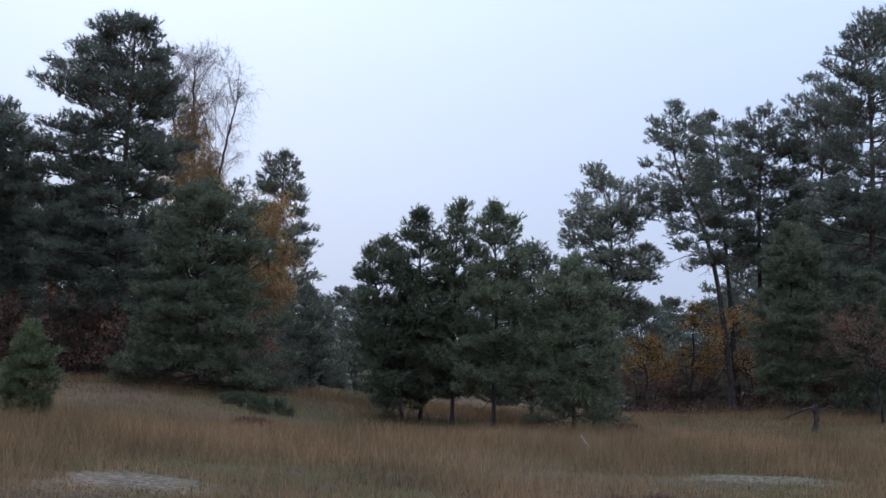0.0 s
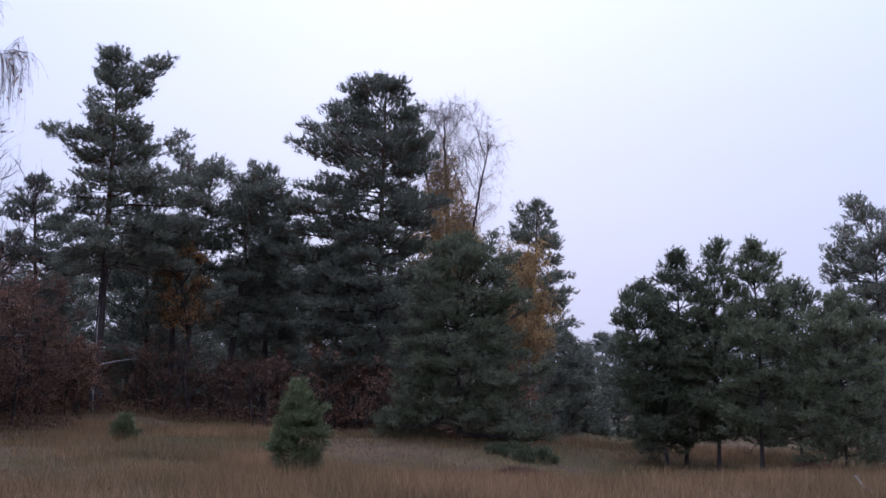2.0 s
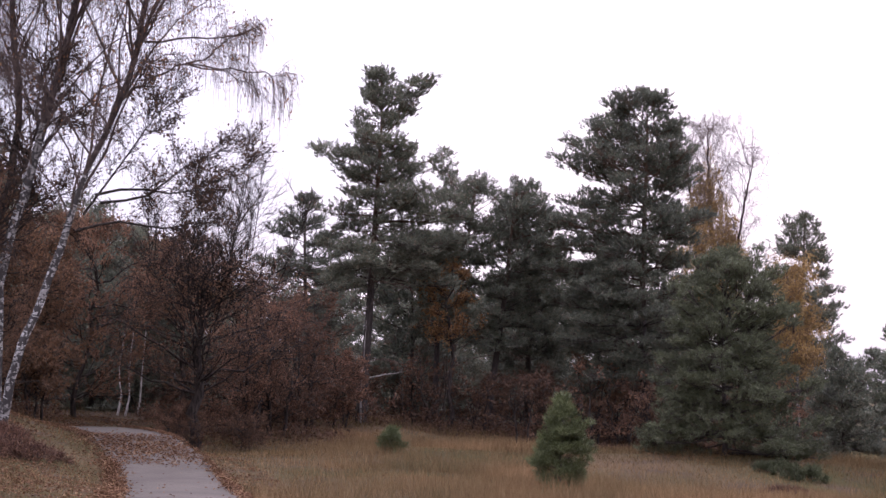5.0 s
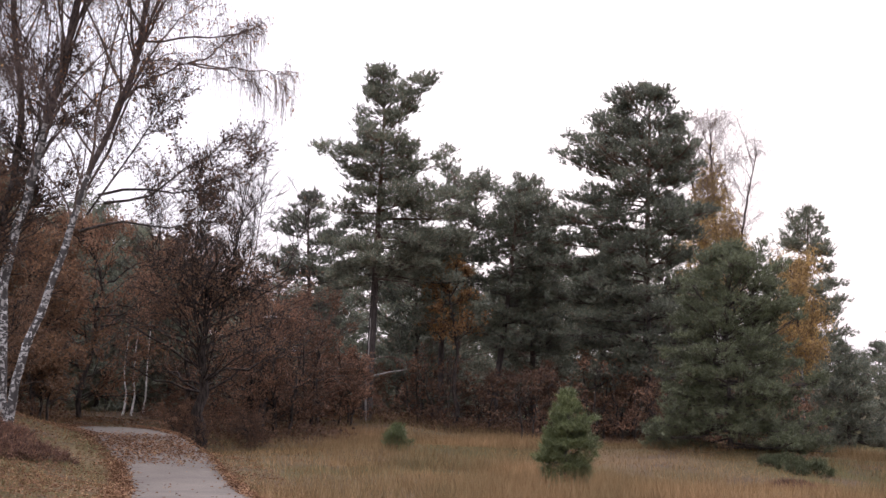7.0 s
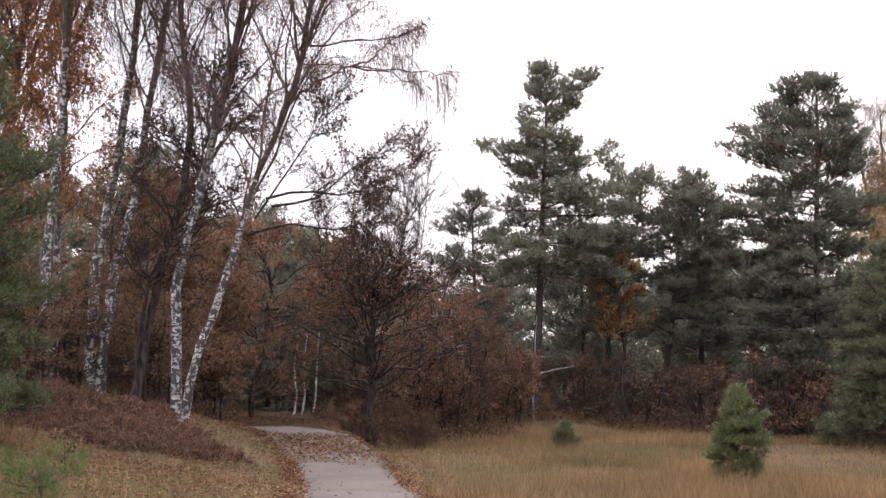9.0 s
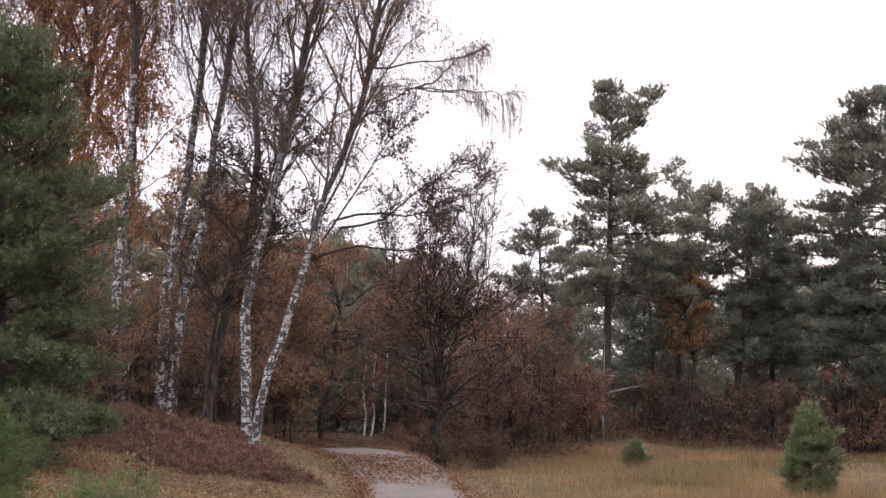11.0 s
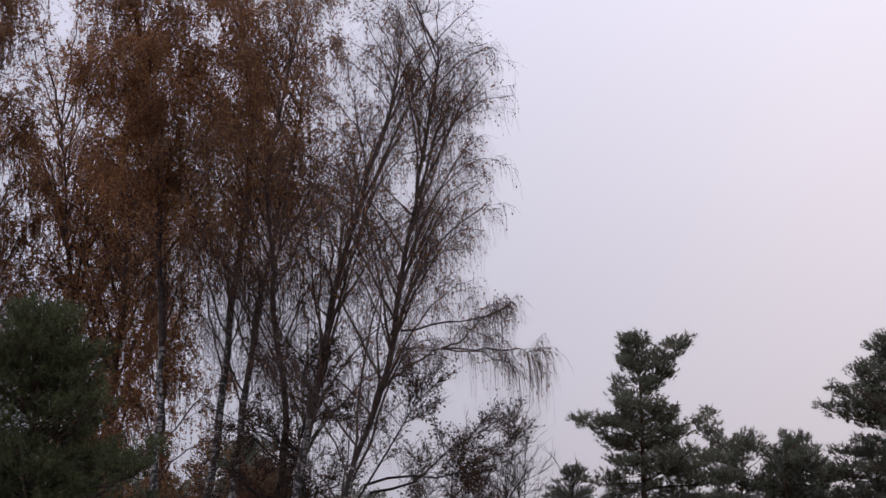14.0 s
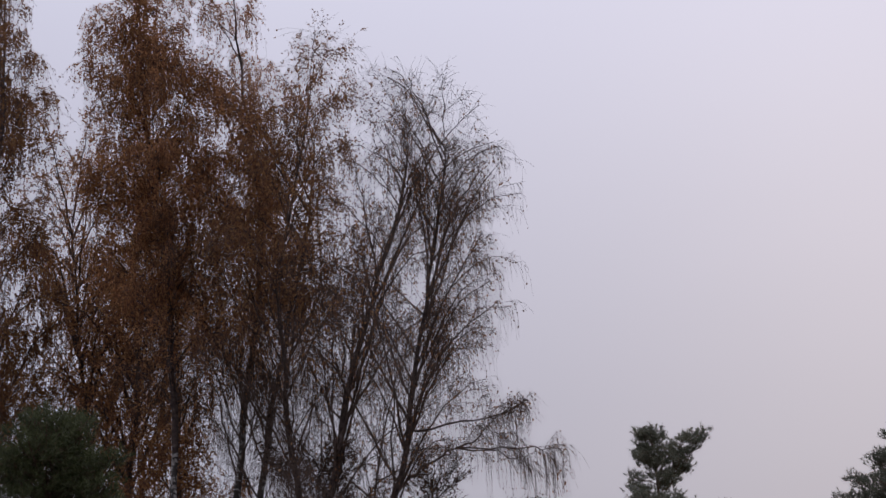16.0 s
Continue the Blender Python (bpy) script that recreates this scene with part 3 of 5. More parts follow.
def birch(x, y, stems, seed, label, leafy=0.3, boughs=30, reach=2.6, twigs=900, leaf=None, first=0.30, extra=(), hang=0.75, twig_len=1.0, leaf_size=0.05, group="birches by the path", fork=0.42, full=False, zone=(-1, 99), cone=None, fine_r=1.0, twig_wood=None, stem_wood=None, rows=(), tall=1.0):
    """A silver birch. stems: (points, radius at the foot), in metres from the foot; boughs rise steeply, arch over and end in hanging twigs.
    fork: share of the stem with white bark; rows: the crown's edge as (height, left, right); cone: leaves stay inside (top, slope); tall: how steeply the boughs rise."""
    rng = np.random.default_rng(seed)
    root = tree_root("birch_tree", x, y, label, "tree", group)
    right = across(x, y)
    up = np.array([[0, 0, 1.0]])
    wood = twig_wood or M_TWIG
    sprays, spray_len, arms_all, arm_len, fans = [], [], [], [], []
    top = max(pts[-1][2] for pts, _ in stems) + 0.9

    def dress(arm, L, rad, stem, gap=0.17):
        """Side branches along boughs; every bough is one piece of wood with its side branches."""
        par, hand = spaced(rng, L, gap)
        k = rng.uniform(0.12, 0.97, len(par))
        p, t = along(arm[par], k)
        d = unit(t * rng.uniform(0.6, 1.0, (len(par), 1)) + unit(np.cross(t, up)) * hand * rng.uniform(0.2, 0.9, (len(par), 1)) + ball(rng, len(par)) * 0.8 + up * rng.uniform(0.1, 0.8, (len(par), 1)))
        L2 = (0.28 + 0.52 * L[par] * (1.05 - k)) * rng.uniform(0.5, 1.2, len(par))
        e = p + d * L2[:, None] - up * (0.10 * L2)[:, None]
        sub = bezier(p, d * L2[:, None], e, (d - up * 0.35) * L2[:, None], np.linspace(0, 1, 5))
        sub[:, 1:] += rng.normal(0, 0.012, (len(par), 4, 3))
        for i in range(len(arm)):
            mine = par == i
            mesh_part("bough", *stack([tubes(arm[i:i + 1], rad[i:i + 1], 5), tubes(sub[mine], fine_r * (0.0038 + 0.0032 * L2[mine])[:, None] * np.linspace(1, 0.5, 5), 3)]), wood, stem, True)
        sprays.append(sub)
        spray_len.append(L2)
        arms_all.append(arm[:, ::2])
        arm_len.append(L)

    first_stem = None
    for pts, r in stems:
        P = polyline(pts, 30)
        s = np.linspace(0, 1, 30)
        rad = 0.78 * r * (1 - s) ** 0.75 + 0.008
        rad = rad * (1 + 0.07 * np.convolve(rng.normal(0, 1, 32), np.ones(3) / 2, mode='valid'))
        rad[0] *= 1.3
        P[1:-1, :2] += rng.normal(0, 0.15 * r, (28, 2))
        c = int(30 * fork)
        mesh_part("trunk", *tubes(P[None, :c + 1], rad[None, :c + 1], 10), stem_wood or M_BIRCH_BARK, root, True)
        stem = mesh_part("upper_stem", *tubes(P[None, c:], rad[None, c:] * 0.985, 8), M_BIRCH_TOP, root, True, "dark ruddy upper bark")
        first_stem = first_stem or stem
        share = first + (0.985 - first) * (np.arange(boughs) + rng.random(boughs)) / boughs
        a, t = along(np.repeat(P[None], boughs, 0), share)
        az = np.arange(boughs) * 2.4 + rng.uniform(0, 6.28) + rng.normal(0, 0.4, boughs)
        out = np.stack([np.cos(az), np.sin(az), 0 * az], -1)
        L = reach * np.interp(share, [first, 0.5, 0.8, 1], [0.85, 1.0, 0.9, 0.6]) * rng.uniform(0.6, 1.1, boughs)
        rise = rng.uniform(0.6, 1.5, boughs) * tall
        if rows:
            L = np.minimum(L, free_reach(rows, right, a, out, a[:, 2] + L * rise * 0.7) * rng.uniform(0.75, 1.0, boughs))
        L = np.maximum(L, 0.25)
        d = unit(out * rng.uniform(0.5, 0.9, (boughs, 1)) + up * rng.uniform(0.9, 1.5, (boughs, 1)))
        high = L * rise
        if rows:
            high = np.minimum(high, np.maximum(rows[-1][0] - 0.2 - a[:, 2], 0.1))
        b = a + out * (L * 0.92)[:, None] + up * high[:, None]
        span = np.hypot(L, high)[:, None]
        arm = bezier(a, d * span * 1.1, b, (out * 0.9 + up * rng.uniform(-0.35, 0.45, (boughs, 1))) * span, np.linspace(0, 1, 9))
        arm[:, 1:] += rng.normal(0, 0.025, (boughs, 8, 3))
        dress(arm, span[:, 0], fine_r * (0.005 + 0.009 * span) * np.linspace(1, 0.2, 9), stem)
    for pts, r in extra:
        P = polyline(pts, 9)
        P[1:-1] += rng.normal(0, 0.03, (7, 3))
        dress(P[None], np.array([np.linalg.norm(P[-1] - P[0])]), np.linspace(r, max(0.4 * r, 0.008), 9)[None], first_stem, 0.13)
        fans.append(twigs_from(rng, sprays[-1], spray_len[-1], int(110 * arm_len[-1][0]), (0.1, 1.0), 0.95, 1.0, 0.7))
    sub, sub_len = np.concatenate(sprays), np.concatenate(spray_len)
    big, big_len = np.concatenate(arms_all), np.concatenate(arm_len)
    tw = np.concatenate([twigs_from(rng, sub, sub_len, int(twigs * 0.8), (0.15, 1.0), twig_len, hang, top=top), twigs_from(rng, big, big_len, int(twigs * 0.2), (0.3, 1.0), twig_len, hang, top=top)] + fans)
    tw[:, 1:] += rng.normal(0, 0.015, (len(tw), 4, 3))
    ob = mesh_part("twig_curtain", *tubes(tw[:, [0, 2, 4]], np.repeat(fine_r * np.array([[0.0039, 0.0032, 0.0023]]), len(tw), 0), 3), wood, root)
    tagged(ob, kind="stuff")
    k = int(len(tw) * leafy * 14)
    if k:
        own = rng.integers(0, len(tw), k)
        # leaves stay in patches of the crown
        mid = tw[own].mean(axis=1)
        patch = np.sin(mid[:, 0] * 1.3 + seed) + np.sin(mid[:, 1] * 1.1 + 2 * seed) + np.sin(mid[:, 2] * 0.9 + 3 * seed)
        own = own[patch > rng.uniform(-2.6, -1.2 if full else 1.0, k)]
        mid = tw[own].mean(axis=1)
        z = mid[:, 2] + rng.normal(0, 0.7, len(own))
        keep = (z > zone[0]) & (z < zone[1])
        if cone:
            keep &= np.hypot(mid[:, 0] - cone[2], mid[:, 1]) < np.minimum(cone[1] * (cone[0] - mid[:, 2]), cone[3])
        own = own[keep]
        p, t = along(tw[own], rng.uniform(0.05, 1, len(own)))
        p = p + rng.normal(0, 0.02, p.shape)
        ob = mesh_part("crown", *leaves(rng, p, t, leaf_size, 0.6), leaf or M_LEAF_BIRCH, root)
        tagged(ob, kind="stuff")
    return root


def broadleaf(x, y, H, R, seed, label, leaf, leaf_n=4000, leaf_size=0.075, name="oak_tree", stems=1, bare_top=0.0, group="", low=0.05, twig=600, category="tree", trunk_r=0.0, limbs=26, lean=(0, 0), rise=0.0, wood=None, arms=(), tip_reach=0.32, arm_subs=30):
    """An oak, beech or shrub: forked stems, crooked limbs, twigs, dry leaves. bare_top: share of the crown from the top that has lost its leaves."""
    rng = np.random.default_rng(seed)
    root = tree_root(name, x, y, label, category, group)
    up = np.array([[0, 0, 1.0]])
    n = stems
    az = rng.uniform(0, 6.28) + np.arange(n) * 6.283 / n
    spread = R * (0.35 if n > 1 else 0.06)
    foot = np.stack([np.cos(az) * 0.06 * n, np.sin(az) * 0.06 * n, 0 * az], -1) * (n > 1)
    top = foot + np.stack([np.cos(az) * spread, np.sin(az) * spread, H * rng.uniform(0.75, 0.95, n)], -1) + np.array([lean[0], lean[1], 0])
    r0 = trunk_r or 0.012 * H + 0.01
    st = bezier(foot, up * H * 0.8 + 0 * foot, top, (top - foot) + rng.normal(0, 0.2 * H, (n, 3)) * [1, 1, 0.2], np.linspace(0, 1, 10))
    st[:, 1:-1] += rng.normal(0, 0.012 * H, (n, 8, 3)) * [1, 1, 0.2]
    for P in st:
        mesh_part("trunk", *tubes(P[None], (r0 * np.linspace(1, 0.15, 10))[None], 8), M_OAK_BARK, root, True)
    m = max(int(limbs / n ** 0.5), 3) * n
    own = np.arange(m) % n
    share = rng.uniform(max(low, 0.08), 0.98, m)
    a, t = along(st[own], share)
    az = np.arange(m) * 2.4 + rng.normal(0, 0.5, m)
    out = np.stack([np.cos(az), np.sin(az), 0 * az], -1)
    L = R * np.interp(share, [0, 0.3, 0.7, 1], [0.75, 1.0, 0.85, tip_reach]) * rng.uniform(0.6, 1.1, m)
    d = unit(out + up * rng.uniform(0.15, 1.0, (m, 1)))
    e = a + unit(out + up * (rng.uniform(0.1, 0.7, (m, 1)) + rise)) * L[:, None]
    limb = bezier(a, d * L[:, None], e, (out + rng.normal(0, 0.5, (m, 3))) * L[:, None], np.linspace(0, 1, 7))
    limb[:, 1:] += rng.normal(0, 0.02, (m, 6, 3)) * L[:, None, None]
    if arms:
        limb = np.concatenate([limb] + [polyline(pts, 7)[None] for pts in arms])
        L = np.append(L, [2.1] * len(arms))
        m = len(limb)
    timber = [tubes(limb, (0.006 + 0.011 * L)[:, None] * np.linspace(1, 0.2, 7), 4)]
    k = m * 5
    own = rng.integers(0, m, k)
    if arms:
        own = np.append(own, np.repeat(np.arange(m - len(arms), m), arm_subs))
        k = len(own)
    p, t = along(limb[own], np.where(np.arange(k) < m * 5, rng.uniform(0.2, 1, k), rng.uniform(0.42, 1, k)))
    L2 = L[own] * rng.uniform(0.2, 0.5, k)
    d2 = unit(t + ball(rng, k) * (1.15 if arms else 0.8) + up * 0.3)
    sub = bezier(p, d2 * L2[:, None], p + unit(d2 + ball(rng, k) * 0.3) * L2[:, None], (d2 + ball(rng, k) * 0.5) * L2[:, None], np.linspace(0, 1, 4))
    timber.append(tubes(sub, np.repeat(np.linspace(0.008, 0.004, 4)[None], k, 0), 3))
    own = rng.integers(0, k, twig)
    p, t = along(sub[own], rng.uniform(0.2, 1, twig))
    L3 = rng.uniform(0.15, 0.5, twig) * min(1.0, 0.4 + R / 3)
    d3 = unit(t + ball(rng, twig) * 0.8 + up * 0.3)
    tw = p[:, None] + d3[:, None] * (L3[:, None] * np.linspace(0, 1, 3))[..., None] + rng.normal(0, 0.01, (twig, 3, 3))
    timber.append(tubes(tw[:, ::2], np.repeat(np.array([[0.004, 0.0022]]), twig, 0), 3))
    tagged(mesh_part("limb_work", *stack(timber), wood or M_OAK_BARK, root, True), kind="stuff")
    own = rng.integers(0, twig, leaf_n)
    z = tw[own, 2, 2]
    keep = (z < H * (1 - bare_top) * rng.uniform(0.85, 1.25, leaf_n)) | (rng.random(leaf_n) < 0.05) if bare_top else z > -1
    own = own[keep]
    p, t = along(tw[own], rng.uniform(0.1, 1, len(own)))
    p = p + ball(rng, len(p)) * 0.05
    tagged(mesh_part("crown", *leaves(rng, p, t, leaf_size, 0.5), leaf, root), kind="stuff")
    return root


# the pines on the rise
OLD = "tall old Scots pine with a dense dark crown"
pine(-16.3, 41.9, 9.95, 1.45, 0.40, seed=1, label="tall Scots pine with a bare leaning trunk and horned top", density=1.9, dead=26, line=[(0, 0), (0.12, 2.5), (0.24, 6.0), (0.36, 8.2), (0.38, 10.0)],
     rows=[(3.7, -1.2, 2.5), (5.8, -1.3, 2.8), (6.9, -0.95, 2.3), (7.5, -0.8, 1.4), (7.9, -1.1, 1.7), (8.35, -0.45, 1.3), (9.0, -0.4, 1.05), (9.5, -0.25, 0.8), (9.9, 0.0, 0.6)],
     arms=[(0.82, 21, 2.2, 52), (0.86, 30, 1.75, 49), (0.9, 12, 1.3, 44), (0.90, 190, 0.75, 66), (0.92, 215, 0.6, 60), (0.72, 201, 1.85, 20), (0.735, 215, 1.5, 24), (0.74, 21, 1.9, 12), (0.70, 5, 1.6, 10), (0.63, 15, 2.3, 8), (0.58, 27, 2.4, 3), (0.53, 10, 2.4, 0), (0.60, 205, 1.6, 2)])
pine(-19.2, 45.1, 6.8, 1.25, 0.35, (-0.35, 0), 2, "Scots pine standing behind russet oak shrubs", rows=[(2.2, -1.6, 0.8), (4.0, -1.7, 0.9), (5.4, -1.4, 0.7), (6.8, -0.6, 0.0)], density=1.2, dead=10)
pine(-15.0, 44.5, 7.15, 1.5, 0.45, seed=3, label="Scots pine with a crooked forked trunk", line=[(0, 0), (0.0, 2.6), (0.19, 4.3), (0.9, 5.8), (1.0, 7.2)], rows=[(3.2, -1.0, 1.9), (5.4, -1.0, 1.95), (6.5, -0.6, 1.95), (7.1, -0.2, 1.6)], dead=18, density=1.4)
pine(-13.3, 44.0, 7.5, 1.4, 0.36, (0.8, 0.2), 4, "Scots pine with an open flat-topped crown", rows=[(2.4, -0.6, 1.6), (4.9, -0.1, 2.1), (6.4, 0.1, 1.95), (7.2, 0.6, 1.2)], dead=20, density=1.4)
pine(-12.7, 46.2, 7.4, 1.35, 0.24, (-0.1, 0), 5, "Scots pine with branches down to the undergrowth", dead=14, density=1.3)
pine(-8.75, 44.1, 10.25, 2.35, 0.20, (-0.2, 0), 6, OLD, density=2.3, dead=40, rows=[(1.7, -2.2, 1.0), (3.2, -2.8, 1.4), (5.0, -2.8, 1.75), (6.7, -2.5, 1.65), (7.65, -2.5, 1.5), (8.2, -2.0, 1.3), (8.7, -1.5, 1.05), (9.4, -1.05, 0.75), (10.1, -0.3, 0.1)],
     arms=[(0.60, 180, 2.8, 8), (0.55, 192, 2.9, 5), (0.50, 202, 2.8, 2), (0.72, 190, 2.75, 22), (0.74, 178, 2.3, 30), (0.82, 195, 1.55, 48), (0.85, 20, 1.2, 40), (0.80, 185, 1.6, 30)])
pine(-5.4, 49.7, 7.6, 1.25, 0.10, (0.3, 0), 7, "dark Scots pine standing behind a golden birch", rows=[(0.5, -1.0, 1.5), (3.6, -1.0, 1.6), (5.7, -0.8, 1.4), (6.8, -0.4, 0.95), (7.5, 0.2, 0.4)], dead=8, density=1.8)
pine(-5.6, 37.6, 4.75, 2.15, 0.02, (-0.1, 0), 8, "broad bushy Scots pine branched down to the grass", shape="young", density=1.1, needle=M_NEEDLE_MID, rows=[(0.1, -2.0, 2.6), (0.6, -1.95, 2.5), (1.0, -1.85, 2.3), (1.9, -1.8, 2.1), (2.95, -1.4, 1.6), (4.0, -0.8, 0.85), (4.7, -0.15, 0.1)])
pine(-3.4, 43.9, 2.95, 0.95, 0.02, (-0.15, 0), 9, "small dark Scots pine at the forest edge", shape="young")
# the loose group of half-grown pines in the clearing
HALF, HALVES = "half-grown Scots pine on thin stems in the clearing", "half-grown pines in the clearing"
pine(-0.7, 36.0, 3.7, 0.9, 0.10, (-0.9, 0), 10, HALF, HALVES, shape="young", girth=0.7, density=0.9, needle=M_NEEDLE_MID, rows=[(0.6, -1.0, 0.6), (2.2, -1.2, 0.5), (3.2, -1.25, 0.1), (3.7, -1.05, -0.7)])
pine(-0.3, 36.5, 4.75, 0.95, 0.14, (-0.2, 0), 11, HALF, HALVES, shape="young", girth=0.7, density=0.9, needle=M_NEEDLE_MID, dead=6)
pine(0.4, 36.0, 4.95, 0.85, 0.15, (-0.1, 0), 12, HALF, HALVES, shape="young", girth=0.7, density=0.8, needle=M_NEEDLE_MID, dead=6)
pine(1.3, 35.0, 4.95, 0.95, 0.14, (-0.2, 0), 13, HALF, HALVES, shape="young", girth=0.7, density=0.85, needle=M_NEEDLE_MID, dead=6)
pine(3.0, 34.4, 3.6, 1.35, 0.13, (-0.3, 0), 14, "low spreading Scots pine on several thin stems", HALVES, shape="young", girth=0.7, density=1.0, needle=M_NEEDLE_MID, rows=[(0.5, -0.9, 0.9), (1.8, -1.0, 1.05), (2.65, -0.9, 0.65), (3.6, -0.4, -0.1)])
pine(2.3, 37.9, 4.3, 0.95, 0.14, (-0.2, 0), 15, HALF, HALVES, shape="young", girth=0.7, density=0.85, needle=M_NEEDLE_MID)
# the stand across the clearing
pine(5.3, 47.7, 6.65, 2.1, 0.42, (-0.5, 0), 16, "Scots pine with a rounded umbrella crown", density=1.4, girth=0.85, rows=[(2.9, -0.9, 0.7), (3.9, -1.8, 1.55), (4.6, -2.2, 1.6), (5.3, -2.2, 1.35), (6.4, -1.8, 0.75), (7.2, -1.0, -0.1)], dead=10)
pine(8.6, 46.2, 9.15, 1.5, 0.50, seed=17, label="slender Scots pine with a slanting dark trunk", density=1.15, girth=0.75, line=[(0, 0), (-0.25, 1.6), (-0.66, 3.8), (-1.14, 5.4), (-1.75, 6.6), (-2.13, 7.7), (-2.2, 9.2)], rows=[(4.6, -1.8, -0.3), (5.6, -2.6, -0.3), (6.9, -3.05, -0.6), (7.6, -3.05, -1.0), (8.6, -2.65, -1.7), (9.2, -2.3, -2.1)], dead=12)
pine(9.1, 48.1, 9.2, 1.4, 0.52, seed=18, label="slender Scots pine with a high open crown", density=1.15, girth=0.7, line=[(0, 0), (-0.5, 3.9), (-0.95, 7.6), (-1.4, 9.2)], rows=[(4.8, -1.4, 0.4), (6.7, -1.9, 0.5), (8.5, -1.9, -0.7), (9.2, -1.5, -1.2)], dead=12)
pine(10.0, 49.0, 9.4, 1.4, 0.5, (-0.6, 0), 19, "slender Scots pine with a high open crown", density=1.2, girth=0.7, rows=[(4.7, -1.2, 0.9), (7.5, -1.6, 1.0), (8.8, -1.3, 0.4), (9.4, -0.7, -0.4)], dead=12)
pine(11.3, 48.7, 10.1, 1.55, 0.42, (0.2, 0), 20, "slender Scots pine with a high open crown", density=1.3, girth=0.75, rows=[(4.2, -1.5, 1.5), (7.0, -1.7, 1.4), (8.8, -1.3, 1.2), (10.1, -0.2, 0.5)], dead=12)
pine(12.0, 44.4, 11.3, 2.2, 0.28, (-0.55, 0), 21, OLD, density=1.3, girth=0.8, rows=[(3.0, -2.0, 2.0), (6.5, -1.9, 2.0), (8.6, -1.6, 1.6), (9.9, -1.45, 0.9), (11.3, -0.75, -0.35)], dead=16)
pine(9.5, 43.0, 5.2, 1.5, 0.15, (-0.2, 0), 22, "grey-green bushy Scots pine before the tall stand", shape="young", needle=M_NEEDLE_MID, rows=[(0.7, -0.9, 1.0), (2.7, -1.15, 1.35), (4.0, -1.0, 0.85), (5.2, -0.35, 0.0)])
pine(11.1, 41.6, 3.9, 1.0, 0.15, (0.05, 0), 23, "grey-green bushy Scots pine before the tall stand", shape="young", needle=M_NEEDLE_MID)
# by the path
pine(-16.75, 18.5, 6.6, 2.1, 0.04, (0, 0), 24, "dense green Scots pine beside the heather bank", "pines by the path", shape="young", needle=M_NEEDLE_YOUNG, density=2.2, blade=(0.09, 0.012), per_tuft=18)
pine(-13.6, 14.9, 1.1, 0.5, 0.02, (0, 0), 25, "small bright green pine on the leaf-strewn bank", "young pines", shape="young", needle=M_SEEDLING, size=0.6, name="young_pine", density=0.9, blade=(0.13, 0.007))
pine(-11.8, 14.9, 0.46, 0.5, 0.02, (0, 0), 26, "knee-high pine seedling among fallen leaves", "young pines", shape="young", needle=M_SEEDLING, size=0.8, name="young_pine", density=0.3, blade=(0.13, 0.007))
pine(-5.9, 23.3, 1.5, 0.43, 0.0, (0.03, 0), 27, "chest-high bushy young pine in tan grass", "young pines", shape="oval", needle=M_NEEDLE_YOUNG, size=0.5, name="young_pine", density=1.5, blade=(0.15, 0.016))
pine(-11.7, 31.9, 0.45, 0.26, 0.0, (0, 0), 28, "tiny round pine on the grassy mound", "young pines", shape="young", needle=M_NEEDLE_YOUNG, size=0.5, name="young_pine", density=1.2, blade=(0.15, 0.018))

